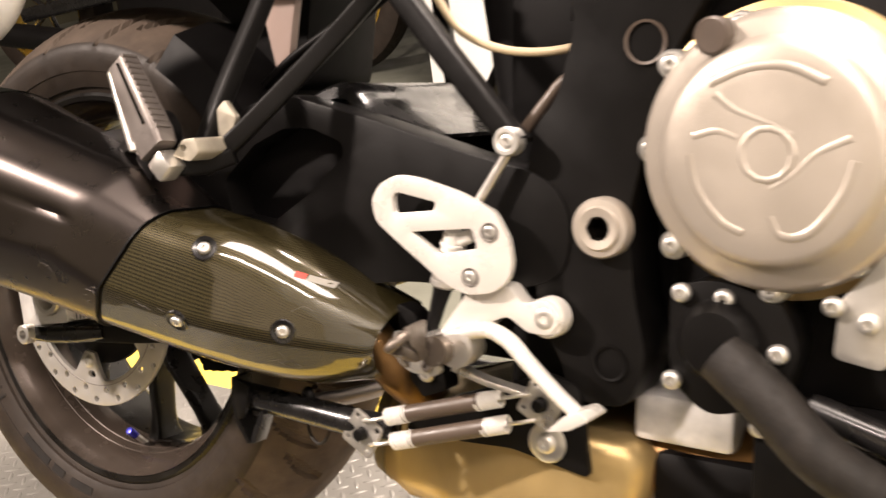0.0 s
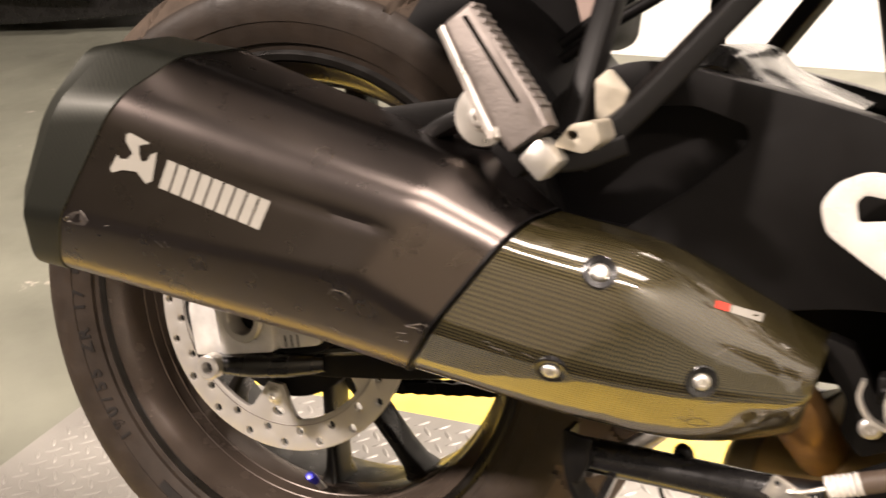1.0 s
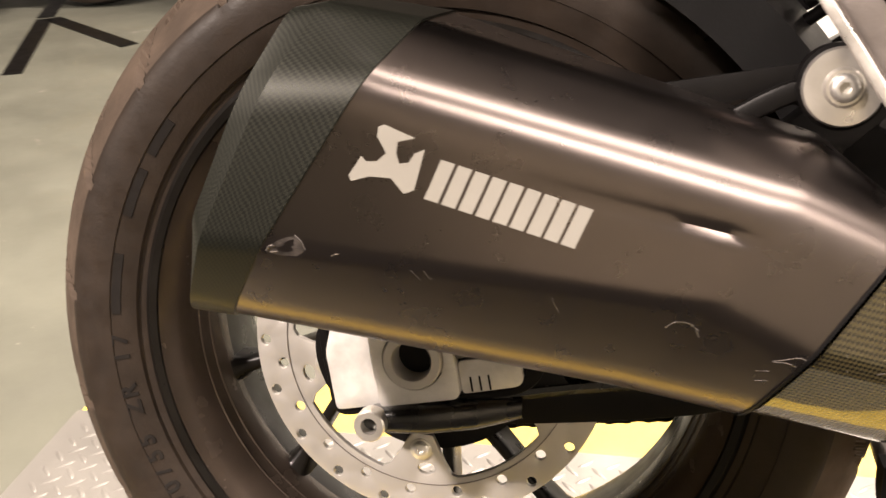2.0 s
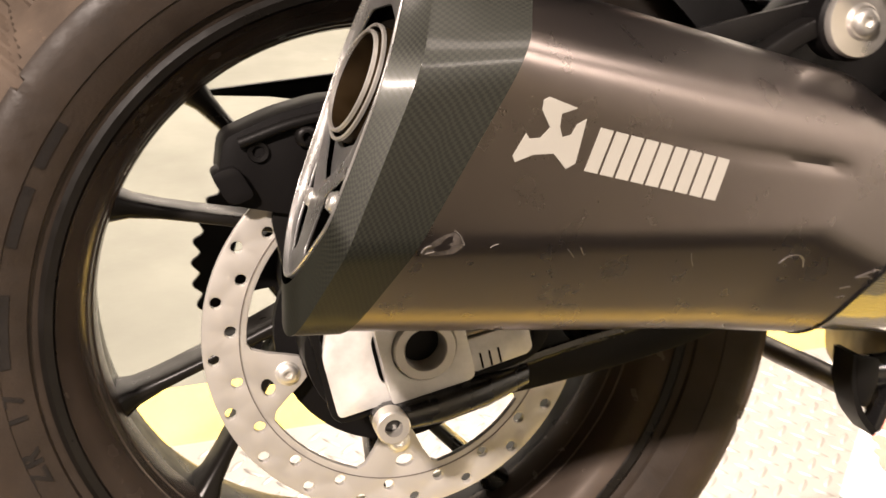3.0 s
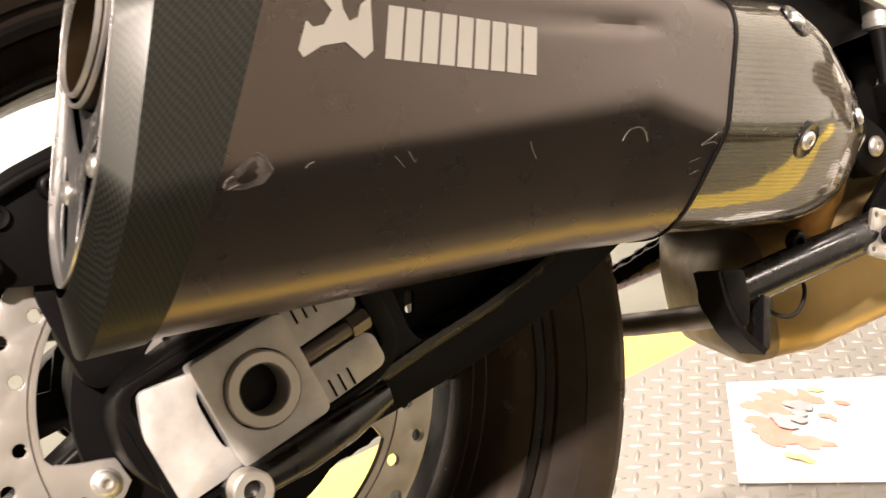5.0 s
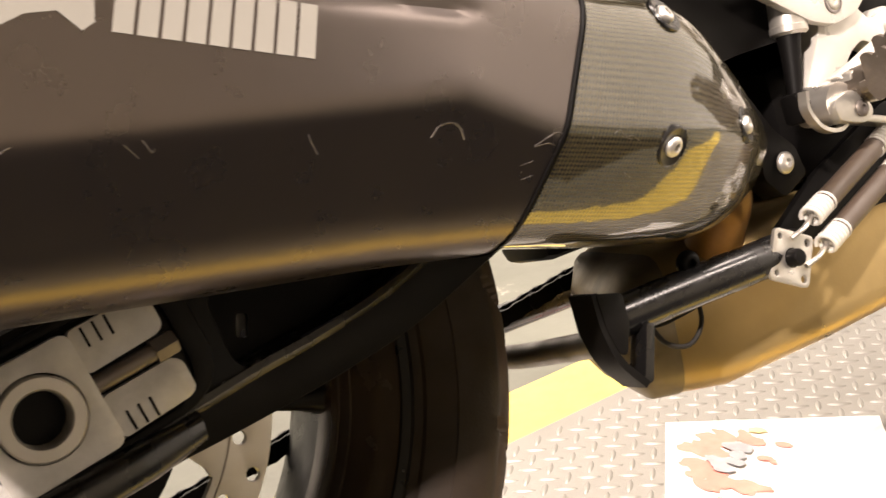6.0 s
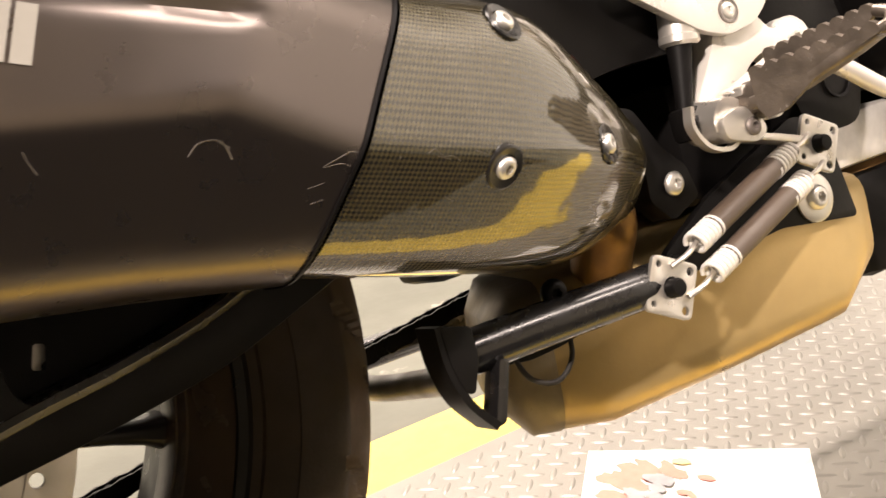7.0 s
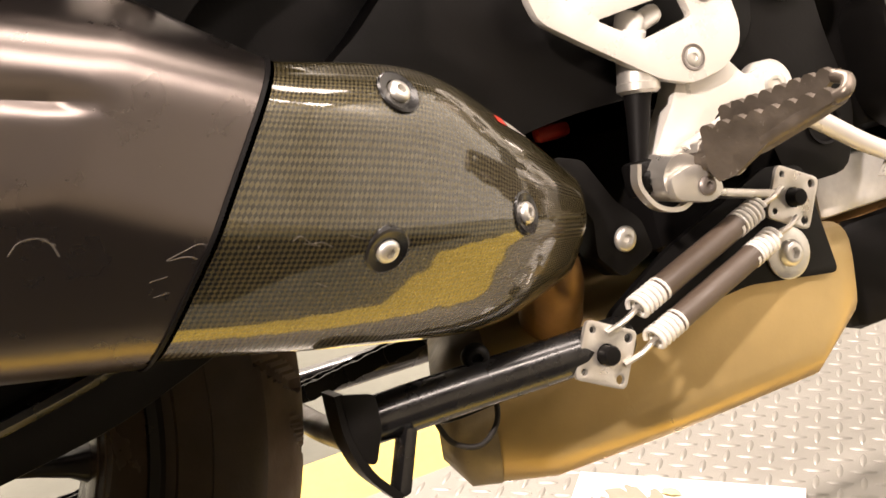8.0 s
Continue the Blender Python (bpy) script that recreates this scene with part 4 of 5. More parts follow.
# -- exhaust: link pipe, clamp, collector box --
def exhaust():
    part("link_pipe", tube([(0.432, -0.136, 0.020), (0.450, -0.122, -0.012), (0.459, -0.098, -0.036), (0.470, -0.062, -0.072)], 0.0195, seg=28), COPPER, bike, "heat-browned exhaust link pipe")
    # small black bracket with its screw
    brk = part("exhaust_bracket", slab(rounded([(0.462, 0.052), (0.480, 0.046), (0.495, 0.018), (0.509, 0.004), (0.513, -0.016), (0.489, -0.026), (0.475, -0.010), (0.478, 0.012), (0.465, 0.030)], 0.004, 3), -0.138, -0.118, (), 0.002), BLACK_COAT, bike, "black steel exhaust bracket")
    part("bracket_screw", bolt((0.494, -0.1395, -0.004), (0.1, -1, -0.1), 0.0075, 0.004, 0.0), CHROME, brk)
    # collector box
    def ring(x, y0, y1, z0, z1, r=0.02, slant=0.0):
        return [Vector((x + 0.10 * (p.y - z0) + slant * (p.x - y0), p.x, p.y)) for p in rounded([(y0, z0), (y1, z0), (y1, z1), (y0, z1)], r, 5)]
    rings = [ring(0.384, -0.056, 0.055, -0.118, -0.058, 0.02, 0.42), ring(0.390, -0.078, 0.08, -0.136, -0.042, 0.03, 0.40), ring(0.44, -0.102, 0.10, -0.142, -0.038, 0.03, 0.2), ring(0.52, -0.122, 0.11, -0.136, -0.035, 0.025),
             ring(0.622, -0.131, 0.11, -0.130, -0.036), ring(0.662, -0.127, 0.11, -0.104, -0.038), ring(0.680, -0.11, 0.10, -0.088, -0.048, 0.018)]
    boxy = part("collector_box", loft(rings), BURNT, bike, "straw-coloured heat-tinted steel exhaust collector", 50)
    # the collector's end, in a darker, browner steel
    part("collector_end", loft([[Vector((p.x - 0.001, p.y * 1.012, p.z + (p.z + 0.095) * 0.012)) for p in r] for r in (rings[0], rings[1], [a.lerp(b, 0.35) for a, b in zip(rings[1], rings[2])])]), DARK_TINTED, boxy, "darker end of the collector", 50)
    part("front_pipe", tube([(0.64, -0.07, -0.07), (0.70, -0.07, -0.06), (0.78, -0.06, -0.04), (0.9, -0.05, -0.02)], 0.030, seg=28), COPPER, boxy)
    # black casings behind the collector
    part("shock_linkage", box(0.41, 0.68, 0.035, 0.105, -0.035, 0.125, 0.012), BLACK_PLASTIC, bike)
    part("gearbox_rear", box(0.545, 0.640, -0.095, 0.11, -0.030, 0.060, 0.015), BLACK_PLASTIC, bike)


exhaust()


# -- centre stand, folded up, with its two springs --
def spring(p, q, r, wire, turns):
    p, q = Vector(p), Vector(q)
    m = to_axis(p, q - p)
    ln = (q - p).length
    pts = [m @ Vector((r * math.cos(a), r * math.sin(a), ln * a / (2 * math.pi * turns))) for a in np.linspace(0, 2 * math.pi * turns, int(turns * 14))]
    return tube(pts, wire, seg=7, smooth=False)


def centre_stand():
    st = part("centre_stand", tube([(0.300, -0.152, -0.052), (0.36, -0.155, -0.052), (0.43, -0.158, -0.053), (0.47, -0.150, -0.055)], 0.0125, seg=20), GLOSS_BLACK, bike, "black tubular centre stand, folded up")
    part("left_leg", tube([(0.33, 0.13, -0.077), (0.52, 0.13, -0.080)], 0.0125, seg=16, smooth=False), GLOSS_BLACK, st)
    part("cross_tube", tube([(0.308, -0.150, -0.062), (0.318, -0.10, -0.070), (0.326, 0.0, -0.080), (0.332, 0.125, -0.080)], 0.0085, seg=16), PEG_ALLOY, st, "dull grey cross tube")
    # the foot: a curved plate with a folded flange and a strut behind it
    curve = smooth_path([(0.2985, 0.0, -0.031), (0.2985, 0.0, -0.052), (0.3040, 0.0, -0.073), (0.3165, 0.0, -0.0905)], 5)
    rows = []
    for i, c in enumerate(curve):
        q = (curve[min(i + 1, len(curve) - 1)] - curve[max(i - 1, 0)]).normalized() * 0.0022
        rows.append([Vector((c.x - q.z * k, y, c.z + q.x * k)) for k, y in ((-1, -0.169), (1, -0.169), (1, -0.147), (-1, -0.147))])
    foot = part("stand_foot", loft(rows), BLACK_COAT, st, "black steel stand foot, worn at its edge")
    part("foot_flange", slab(rounded([(0.2990, -0.031), (0.3165, -0.036), (0.3160, -0.053), (0.3085, -0.070), (0.3035, -0.068), (0.2995, -0.052)], 0.003, 3), -0.1695, -0.1655, (), 0.001), BLACK_COAT, foot)
    part("foot_strut", slab(rounded([(0.3290, -0.058), (0.3345, -0.060), (0.3225, -0.0905), (0.3150, -0.0915), (0.3170, -0.088)], 0.002, 3), -0.167, -0.152, (), 0.001), GLOSS_BLACK, foot)
    part("wire_loop", tube([(0.392, -0.140, -0.060), (0.388, -0.142, -0.078), (0.376, -0.140, -0.088), (0.362, -0.136, -0.082), (0.356, -0.132, -0.066)], 0.0016, seg=10), HOSE, st)
    # added black plate for the stand's far half and its shadow on the collector
    part("stand_shadow_plate", slab(rounded([(0.345, -0.060), (0.440, -0.058), (0.438, -0.066), (0.420, -0.069), (0.393, -0.073), (0.370, -0.074), (0.346, -0.070)], 0.005, 3), -0.129, -0.123, (), 0.0015), BLACK_COAT, st, "black plate standing in for the stand's far half and its shadow")
    part("stand_screw", bolt((0.379, -0.155, -0.037), (-0.2, -0.9, -0.2), 0.0075, 0.006, 0.0), BLACK_COAT, st)
    part("pivot_plate", slab(rounded([(0.47, -0.062), (0.575, -0.055), (0.645, -0.066), (0.634, 0.006), (0.606, 0.012), (0.52, -0.02), (0.475, -0.045)], 0.006), -0.136, -0.130, (), 0.0015), BLACK_COAT, st, "black steel stand pivot plate")
    part("pivot_screw", bolt((0.608, -0.138, -0.0435), (0, -1, 0), 0.0085, 0.006, 0.0165), CHROME, st, "large bright pivot screw and washer")
    def spring_plate(cx, cy, cz, turn):
        m = pose(cx, cy, cz, 0, turn, 0)
        sq = rounded([(-0.0165, -0.0165), (0.0165, -0.0165), (0.0165, 0.0165), (-0.0165, 0.0165)], 0.004, 3)
        hs = [[(x + r * math.cos(a), z + r * math.sin(a)) for a in np.linspace(0, 2 * math.pi, 13)[:-1]] for x, z, r in ((0, 0, 0.0062), (-0.0115, -0.0115, 0.0019), (0.0115, -0.0115, 0.0026), (0.0115, 0.0115, 0.0026), (-0.0115, 0.0115, 0.0019))]
        pl = part("spring_plate", moved(slab(sq, -0.0015, 0.0015, hs, 0.0005), m), ALLOY, st, "square bright steel spring plate with corner holes")
        part("plate_pin", moved(lathe([(0, 0.009), (0.0045, 0.0085), (0.0055, 0.007), (0.0055, -0.012)], 18, RIGHT), m), BLACK_COAT, pl)
    spring_plate(0.448, -0.168, -0.057, 28)
    spring_plate(0.609, -0.150, -0.009, 28)
    u = Vector((0.161, 0.018, 0.048)).normalized()
    s = Vector((-0.30, 0, 0.95))
    for off in (0.0105, -0.0105):
        a = Vector((0.448, -0.171, -0.057)) + s * off + u * 0.030
        b = Vector((0.609, -0.153, -0.009)) + s * off - u * 0.030
        part("spring_sleeve", tube([a + u * 0.018, b - u * 0.018], 0.0073, seg=16, smooth=False), SHRINK, st, "brown shrink sleeve on the stand spring")
        for e, w in ((a, u), (b, -u)):
            part("stand_spring", spring(e, e + w * 0.022, 0.0064, 0.0015, 6), WHITE_PLASTIC, st, "pale steel coil spring")
            part("spring_hook", tube([e - w * 0.024, e - w * 0.012 + Vector((0, -0.003, 0)), e + w * 0.002], 0.0017, seg=8), ALLOY, st)


centre_stand()


# -- rider's right footrest: plate, heel guard, peg, brake pedal --
def footrest():
    heel = rounded([(0.454, 0.142), (0.463, 0.156), (0.480, 0.164), (0.502, 0.162), (0.540, 0.153), (0.572, 0.140), (0.585, 0.119), (0.5885, 0.100), (0.585, 0.087), (0.571, 0.0765), (0.548, 0.0725), (0.527, 0.079), (0.484, 0.107), (0.459, 0.124)], 0.006, 3)
    h1 = rounded([(0.475, 0.145), (0.480, 0.150), (0.518, 0.144), (0.516, 0.137), (0.477, 0.132)], 0.003, 3)
    h2 = rounded([(0.494, 0.1185), (0.552, 0.1255), (0.557, 0.110), (0.521, 0.1025)], 0.003, 3)
    base = part("heel_guard", slab(heel, -0.163, -0.156, [h1, h2], 0.0022), SILVER_PAINT, bike, "silver painted alloy heel guard with two cut-outs")
    for x, z in ((0.568, 0.1237), (0.551, 0.087)):
        part("guard_screw", bolt((x, -0.1635, z), (0, -1, 0), 0.0050, 0.0012), CHROME, base)
        part("screw_seat", lathe([(0.0062, 0.0008), (0.0075, 0.0010), (0.0078, 0.0004), (0.0078, -0.002)], 24, to_axis((x, -0.163, z), (0, -1, 0))), PEG_ALLOY, base)
    # the bracket: a plate that narrows to the boss, and the arm that carries the peg
    part("bracket", slab(rounded([(0.545, 0.080), (0.580, 0.083), (0.592, 0.069), (0.612, 0.074), (0.626, 0.060), (0.618, 0.047), (0.598, 0.047), (0.580, 0.058), (0.566, 0.052), (0.548, 0.034), (0.524, 0.020), (0.512, 0.022), (0.512, 0.031), (0.526, 0.050), (0.538, 0.066)], 0.005, 3), -0.154, -0.136, (), 0.004), SILVER_PAINT, base, "silver footrest bracket")
    part("bracket_boss", lathe([(0, 0.014), (0.0145, 0.014), (0.016, 0.012), (0.016, 0), (0, 0)], 32, to_axis((0.612, -0.138, 0.0596), (0, -1, 0))), SILVER_PAINT, base)
    part("bracket_screw", bolt((0.612, -0.1522, 0.0596), (0, -1, 0), 0.009, 0.003), CHROME, base)
    # peg: two scalloped walls joined by a floor and a rounded outer end
    peg = part("footpeg", join([loft([[Vector((xc + q.x * w, y, z + q.y * 0.004)) for q in rounded([(-1, -1), (1, -1), (1, 1), (-1, 1)], 0.5, 3)] for y, xc, w, z in ((-0.194, 0.525, 0.008, 0.030), (-0.22, 0.534, 0.008, 0.033), (-0.25, 0.547, 0.008, 0.044), (-0.264, 0.553, 0.006, 0.050))]),
                                tube([(0.536, -0.165, 0.030), (0.537, -0.195, 0.032)], 0.012, seg=18, smooth=False)]), PEG_BROWN, bike, "worn brown alloy footpeg with toothed edges")
    for x0, x1, z0, z1, end in ((0.5185, 0.5497, 0.0485, 0.0545, -0.268), (0.533, 0.558, 0.0565, 0.0640, -0.260)):
        prof, pitch = [], (-0.200 - end) / 8
        for i in range(8):
            y, z = -0.200 - pitch * i, z0 + (z1 - z0) * i / 8
            prof += [(y, z), (y - 0.0016, z + 0.0016), (y - 0.0036, z + 0.0018), (y - 0.0054, z + 0.0006), (y - 0.0068, z - 0.0008)]
        prof += [(end - 0.002, z1 - 0.001), (end + 0.001, z1 - 0.006), (-0.250, z0 - 0.006), (-0.232, z0 - 0.014), (-0.213, z0 - 0.027), (-0.204, z0 - 0.029), (-0.200, z0 - 0.022)]
        rows = [[Vector((x0 + (x1 - x0) * (-0.200 - y) / (-0.200 - end) + w, y, z)) for y, z in prof] for w in (-0.0019, 0.0019)]
        part("peg_teeth", loft(rows), PEG_BROWN, peg, "brown toothed worn edge", 30)
    part("peg_end", tube([(0.549, -0.266, 0.050), (0.552, -0.2705, 0.052), (0.557, -0.268, 0.057), (0.558, -0.259, 0.060)], 0.0036, seg=10, flat=1.0), PEG_BROWN, peg)
    rows = []
    path = smooth_path([(0.490, 0.038), (0.488, 0.026), (0.496, 0.013), (0.510, 0.008), (0.521, 0.012)], 5)
    for i, p in enumerate(path):
        q = path[min(i + 1, len(path) - 1)] - path[max(i - 1, 0)]
        d = Vector((-q.y, q.x)).normalized() * 0.0013
        rows.append([Vector((p.x + d.x * k, y, p.y + d.y * k)) for k, y in ((-1, -0.178), (1, -0.178), (1, -0.171), (-1, -0.171))])
    part("peg_skirt", loft(rows), ALLOY, peg, "bright curved plate under the hinge")
    part("peg_fork", join([slab(rounded([(0.503, 0.027), (0.521, 0.031), (0.534, 0.021), (0.537, 0.012), (0.527, 0.007), (0.504, 0.014)], 0.005, 3), -0.184, -0.177, (), 0.0015), tube([(0.516, -0.150, 0.026), (0.516, -0.178, 0.024)], 0.0135, seg=22, smooth=False), slab(rounded([(0.524, 0.040), (0.560, 0.048), (0.566, 0.030), (0.552, 0.016), (0.530, 0.022)], 0.006, 3), -0.182, -0.160, (), 0.003)]), ALLOY, peg, "alloy peg hinge with a riveted lug")
    part("peg_pin", bolt((0.525, -0.1845, 0.017), (0, -1, 0), 0.0055, 0.0025), PEG_ALLOY, peg)
    part("mount_strip", tube([(0.535, -0.158, 0.012), (0.565, -0.156, 0.004), (0.598, -0.146, -0.004)], 0.0075, square=True, flat=0.35, smooth=False), ALLOY, peg, "flat bright mounting strip")
    # brake pedal
    ped = part("brake_pedal", tube([(0.528, -0.170, 0.034), (0.570, -0.176, 0.050), (0.594, -0.180, 0.047), (0.614, -0.183, 0.033), (0.640, -0.186, 0.014), (0.664, -0.190, 0.0)], [0.0085, 0.0065], seg=14, flat=0.8), SILVER_PAINT, bike, "silver forged brake pedal")
    part("pedal_tip", slab(rounded([(0.646, -0.008), (0.664, -0.004), (0.680, 0.006), (0.672, 0.011), (0.660, 0.006)], 0.003, 3), -0.212, -0.182, (), 0.002), SILVER_PAINT, ped)
    # master cylinder push rod and hose, behind the guard
    mc = part("master_cylinder", join([tube([(0.5245, -0.150, 0.103), (0.5195, -0.150, 0.078)], 0.012, seg=20, smooth=False), lathe([(0.010, 0), (0.0125, 0.002), (0.0125, 0.006), (0.010, 0.008)], 20, to_axis((0.520, -0.150, 0.082), (-0.15, 0, -1)))]), ALLOY, bike, "alloy rear brake master cylinder")
    part("fluid_union", join([lathe([(0, 0.011), (0.006, 0.0105), (0.0085, 0.007), (0.0085, 0.001), (0.0105, 0.0), (0.0105, -0.006)], 24, to_axis((0.524, -0.146, 0.111), (0.2, -0.35, 1))), lathe([(0, 0.016), (0.0045, 0.015), (0.006, 0.012), (0.006, 0.0)], 20, to_axis((0.530, -0.146, 0.113), (1, -0.2, 0.35)))]), WHITE_PLASTIC, mc, "pale fluid union")
    part("rod_boot", tube([(0.5185, -0.150, 0.078), (0.514, -0.151, 0.062), (0.507, -0.152, 0.036)], [0.0085, 0.005], seg=16), BLACK_PLASTIC, mc)
    part("rod_end", join([box(0.497, 0.512, -0.162, -0.146, 0.018, 0.038, 0.003), bolt((0.504, -0.163, 0.026), (0, -1, 0), 0.006, 0.003)]), BLACK_COAT, mc)
    part("hose", tube([(0.540, -0.150, 0.130), (0.575, -0.146, 0.186)], 0.004, seg=12, smooth=False), ALLOY, mc, "braided steel brake hose")


footrest()


# -- main frame, pivot cap, engine side --
def frame_and_engine():
    fr = part("main_frame", slab(rounded([(0.60, 0.36), (0.623, 0.282), (0.608, 0.224), (0.590, 0.205), (0.582, 0.160), (0.594, 0.10), (0.594, 0.056), (0.618, 0.023), (0.623, -0.006), (0.673, -0.006), (0.688, 0.033), (0.676, 0.083), (0.670, 0.142), (0.684, 0.204), (0.699, 0.257), (0.73, 0.31), (0.78, 0.34), (0.78, 0.40)], 0.012, 3), -0.134, -0.080, (), 0.008), BLACK_COAT, bike, "black cast frame plate")
    part("pivot_cap", join([lathe([(0.0092, 0.006), (0.0092, 0.014), (0.0155, 0.015), (0.0170, 0.0125), (0.0215, 0.012), (0.0232, 0.009), (0.0232, 0.0), (0, 0.0)], 40, to_axis((0.652, -0.134, 0.1315), (0, -1, 0)))]), TITAN, fr, "champagne anodised swingarm pivot cap")
    # six-sided recess, its shade painted near-black
    part("cap_recess", lathe([(0.0095, 0.0142), (0.0085, 0.0145), (0.0085, 0.004), (0, 0.004)], 6, to_axis((0.652, -0.134, 0.1315), (0, -1, 0))), SOOT_SHADE, fr)
    for x, z, r in ((0.680, 0.267, 0.014), (0.659, 0.028, 0.012)):
        part("frame_plug", lathe([(r, 0.001), (r * 1.15, 0.0015), (r * 1.15, 0), (r, -0.002), (r * 0.9, -0.012), (0, -0.012)], 32, to_axis((x, -0.135, z), (0, -1, 0))), SHRINK if r > 0.013 else BLACK_PLASTIC, fr)
    part("shock_eye", join([lathe([(0.006, 0.004), (0.0075, 0.006), (0.0105, 0.006), (0.0115, 0.004), (0.0115, -0.006)], 28, to_axis((0.578, -0.152, 0.1935), (0, -1, 0))), bolt((0.578, -0.154, 0.1935), (0, -1, 0), 0.0065, 0.003)]), CHROME, fr)
    eng = part("engine_block", box(0.70, 1.10, -0.11, 0.15, 0.012, 0.32, 0.02), BLACK_PLASTIC, bike, "black engine casing")
    eng.matrix_basis = Matrix.Translation((-0.0095, 0, LIFT - 0.001))
    for piece, dims in (("gearbox", (0.66, 0.80, -0.08, 0.1, 0.05, 0.20, 0.02)), ("crankcase", (0.77, 1.10, -0.105, 0.12, -0.10, 0.03, 0.02)), ("oil_pan", (0.69, 0.80, -0.104, 0.12, -0.12, -0.042, 0.012))):
        part(piece, box(*dims), BLACK_PLASTIC, eng)
    # clutch cover: dome with a raised emblem ring
    C = (0.793, -0.115, 0.194)
    ax = to_axis(C, (0.0, -1, 0.0))
    cover = part("clutch_cover", lathe([(0.0, 0.062), (0.050, 0.0615), (0.068, 0.060), (0.0725, 0.058), (0.076, 0.052), (0.0775, 0.050), (0.088, 0.046), (0.0925, 0.042), (0.0955, 0.030), (0.0965, 0.0), (0, 0)], 96, ax), TITAN, eng, "champagne painted clutch cover with raised curves")
    # raised ribs on the cover
    def arc(r, a0, a1, w, hgt=0.0605):
        return tube([ax @ Vector((r * math.cos(radians(a)), r * math.sin(radians(a)), hgt)) for a in np.linspace(a0, a1, 14)], w, seg=10, smooth=False)
    part("cover_ring", join([arc(0.017, 0, 360, 0.004, 0.0587)]), TITAN, cover)
    for pts in (((-0.040, 0.045), (-0.015, 0.055), (0.010, 0.056), (0.035, 0.046)), ((-0.036, 0.038), (-0.022, 0.028), (0.0, 0.020), (0.016, 0.013)), ((-0.050, 0.010), (-0.034, 0.014), (-0.020, 0.010)),
                ((0.052, 0.012), (0.032, 0.002), (0.018, -0.012), (0.004, -0.022)), ((-0.052, -0.002), (-0.046, -0.024), (-0.030, -0.044), (-0.014, -0.052)), ((0.004, -0.040), (0.012, -0.052), (0.030, -0.048), (0.048, -0.024), (0.055, -0.002))):
        part("cover_rib", tube([ax @ Vector((x, z, 0.05665)) for x, z in pts], 0.0055, seg=14), TITAN, cover)
    for x, z in ((0.722, 0.126), (0.703, 0.193), (0.716, 0.252), (0.764, 0.277), (0.835, 0.268), (0.793, 0.102), (0.845, 0.125), (0.86, 0.25)):
        part("cover_bolt", join([lathe([(0.0105, 0.0), (0.0105, 0.038), (0.009, 0.040), (0, 0.040)], 24, to_axis((x, -0.112, z), (0, -1, 0))), bolt((x, -0.152, z), (0, -1, 0), 0.0072, 0.005)]), CHROME, cover)
    part("timing_case", slab(rounded([(0.835, 0.06), (0.868, 0.055), (0.885, 0.12), (0.90, 0.20), (0.875, 0.15), (0.852, 0.115), (0.838, 0.10)], 0.006, 3), -0.150, -0.11, (), 0.004), ALLOY, eng, "bright alloy engine case rib")
    part("cover_flange", lathe([(0.0955, 0.020), (0.102, 0.018), (0.103, 0.014), (0.103, 0.0), (0.095, 0.0)], 96, ax), BURNT, cover, "gold-tinted cover flange")
    part("lower_case", box(0.775, 0.86, -0.124, -0.10, -0.075, 0.004, 0.008), BLACK_COAT, eng, "black cast lower case")
    part("side_rail", tube([(0.82, -0.14, 0.02), (0.90, -0.14, 0.0), (1.0, -0.13, -0.02)], 0.012, seg=14), GLOSS_BLACK, eng)
    part("filler_cap", lathe([(0, 0.06), (0.011, 0.06), (0.013, 0.057), (0.013, 0.0)], 24, to_axis((0.752, -0.115, 0.270), (0, -1, 0))), SHRINK, eng)
    # water pump below
    pump = part("pump_cover", join([slab(rounded([(0.722, 0.03), (0.72, 0.095), (0.75, 0.105), (0.80, 0.095), (0.815, 0.06), (0.80, 0.02), (0.75, 0.005)], 0.015, 4), -0.150, -0.11, (), 0.006),
                                    lathe([(0, 0.02), (0.022, 0.018), (0.028, 0.010), (0.030, 0)], 40, to_axis((0.758, -0.148, 0.062), (0, -1, 0)))]), BLACK_COAT, eng, "black water pump cover")
    for x, z in ((0.761, 0.092), (0.730, 0.093), (0.800, 0.058), (0.725, 0.029), (0.834, 0.095), (0.857, 0.086), (0.79, 0.005)):
        part("pump_bolt", bolt((x, -0.151, z), (0, -1, 0), 0.0072, 0.006, 0.0), CHROME, pump)
    part("coolant_hose", tube([(0.765, -0.165, 0.055), (0.80, -0.170, 0.03), (0.84, -0.170, -0.005), (0.90, -0.15, -0.04)], 0.019, seg=22), HOSE, eng, "dark rubber coolant hose")
    part("sump", join([box(0.676, 0.757, -0.106, 0.1, -0.037, 0.002, 0.006)]), ALLOY_DULL, eng, "grey cast sump")


frame_and_engine()


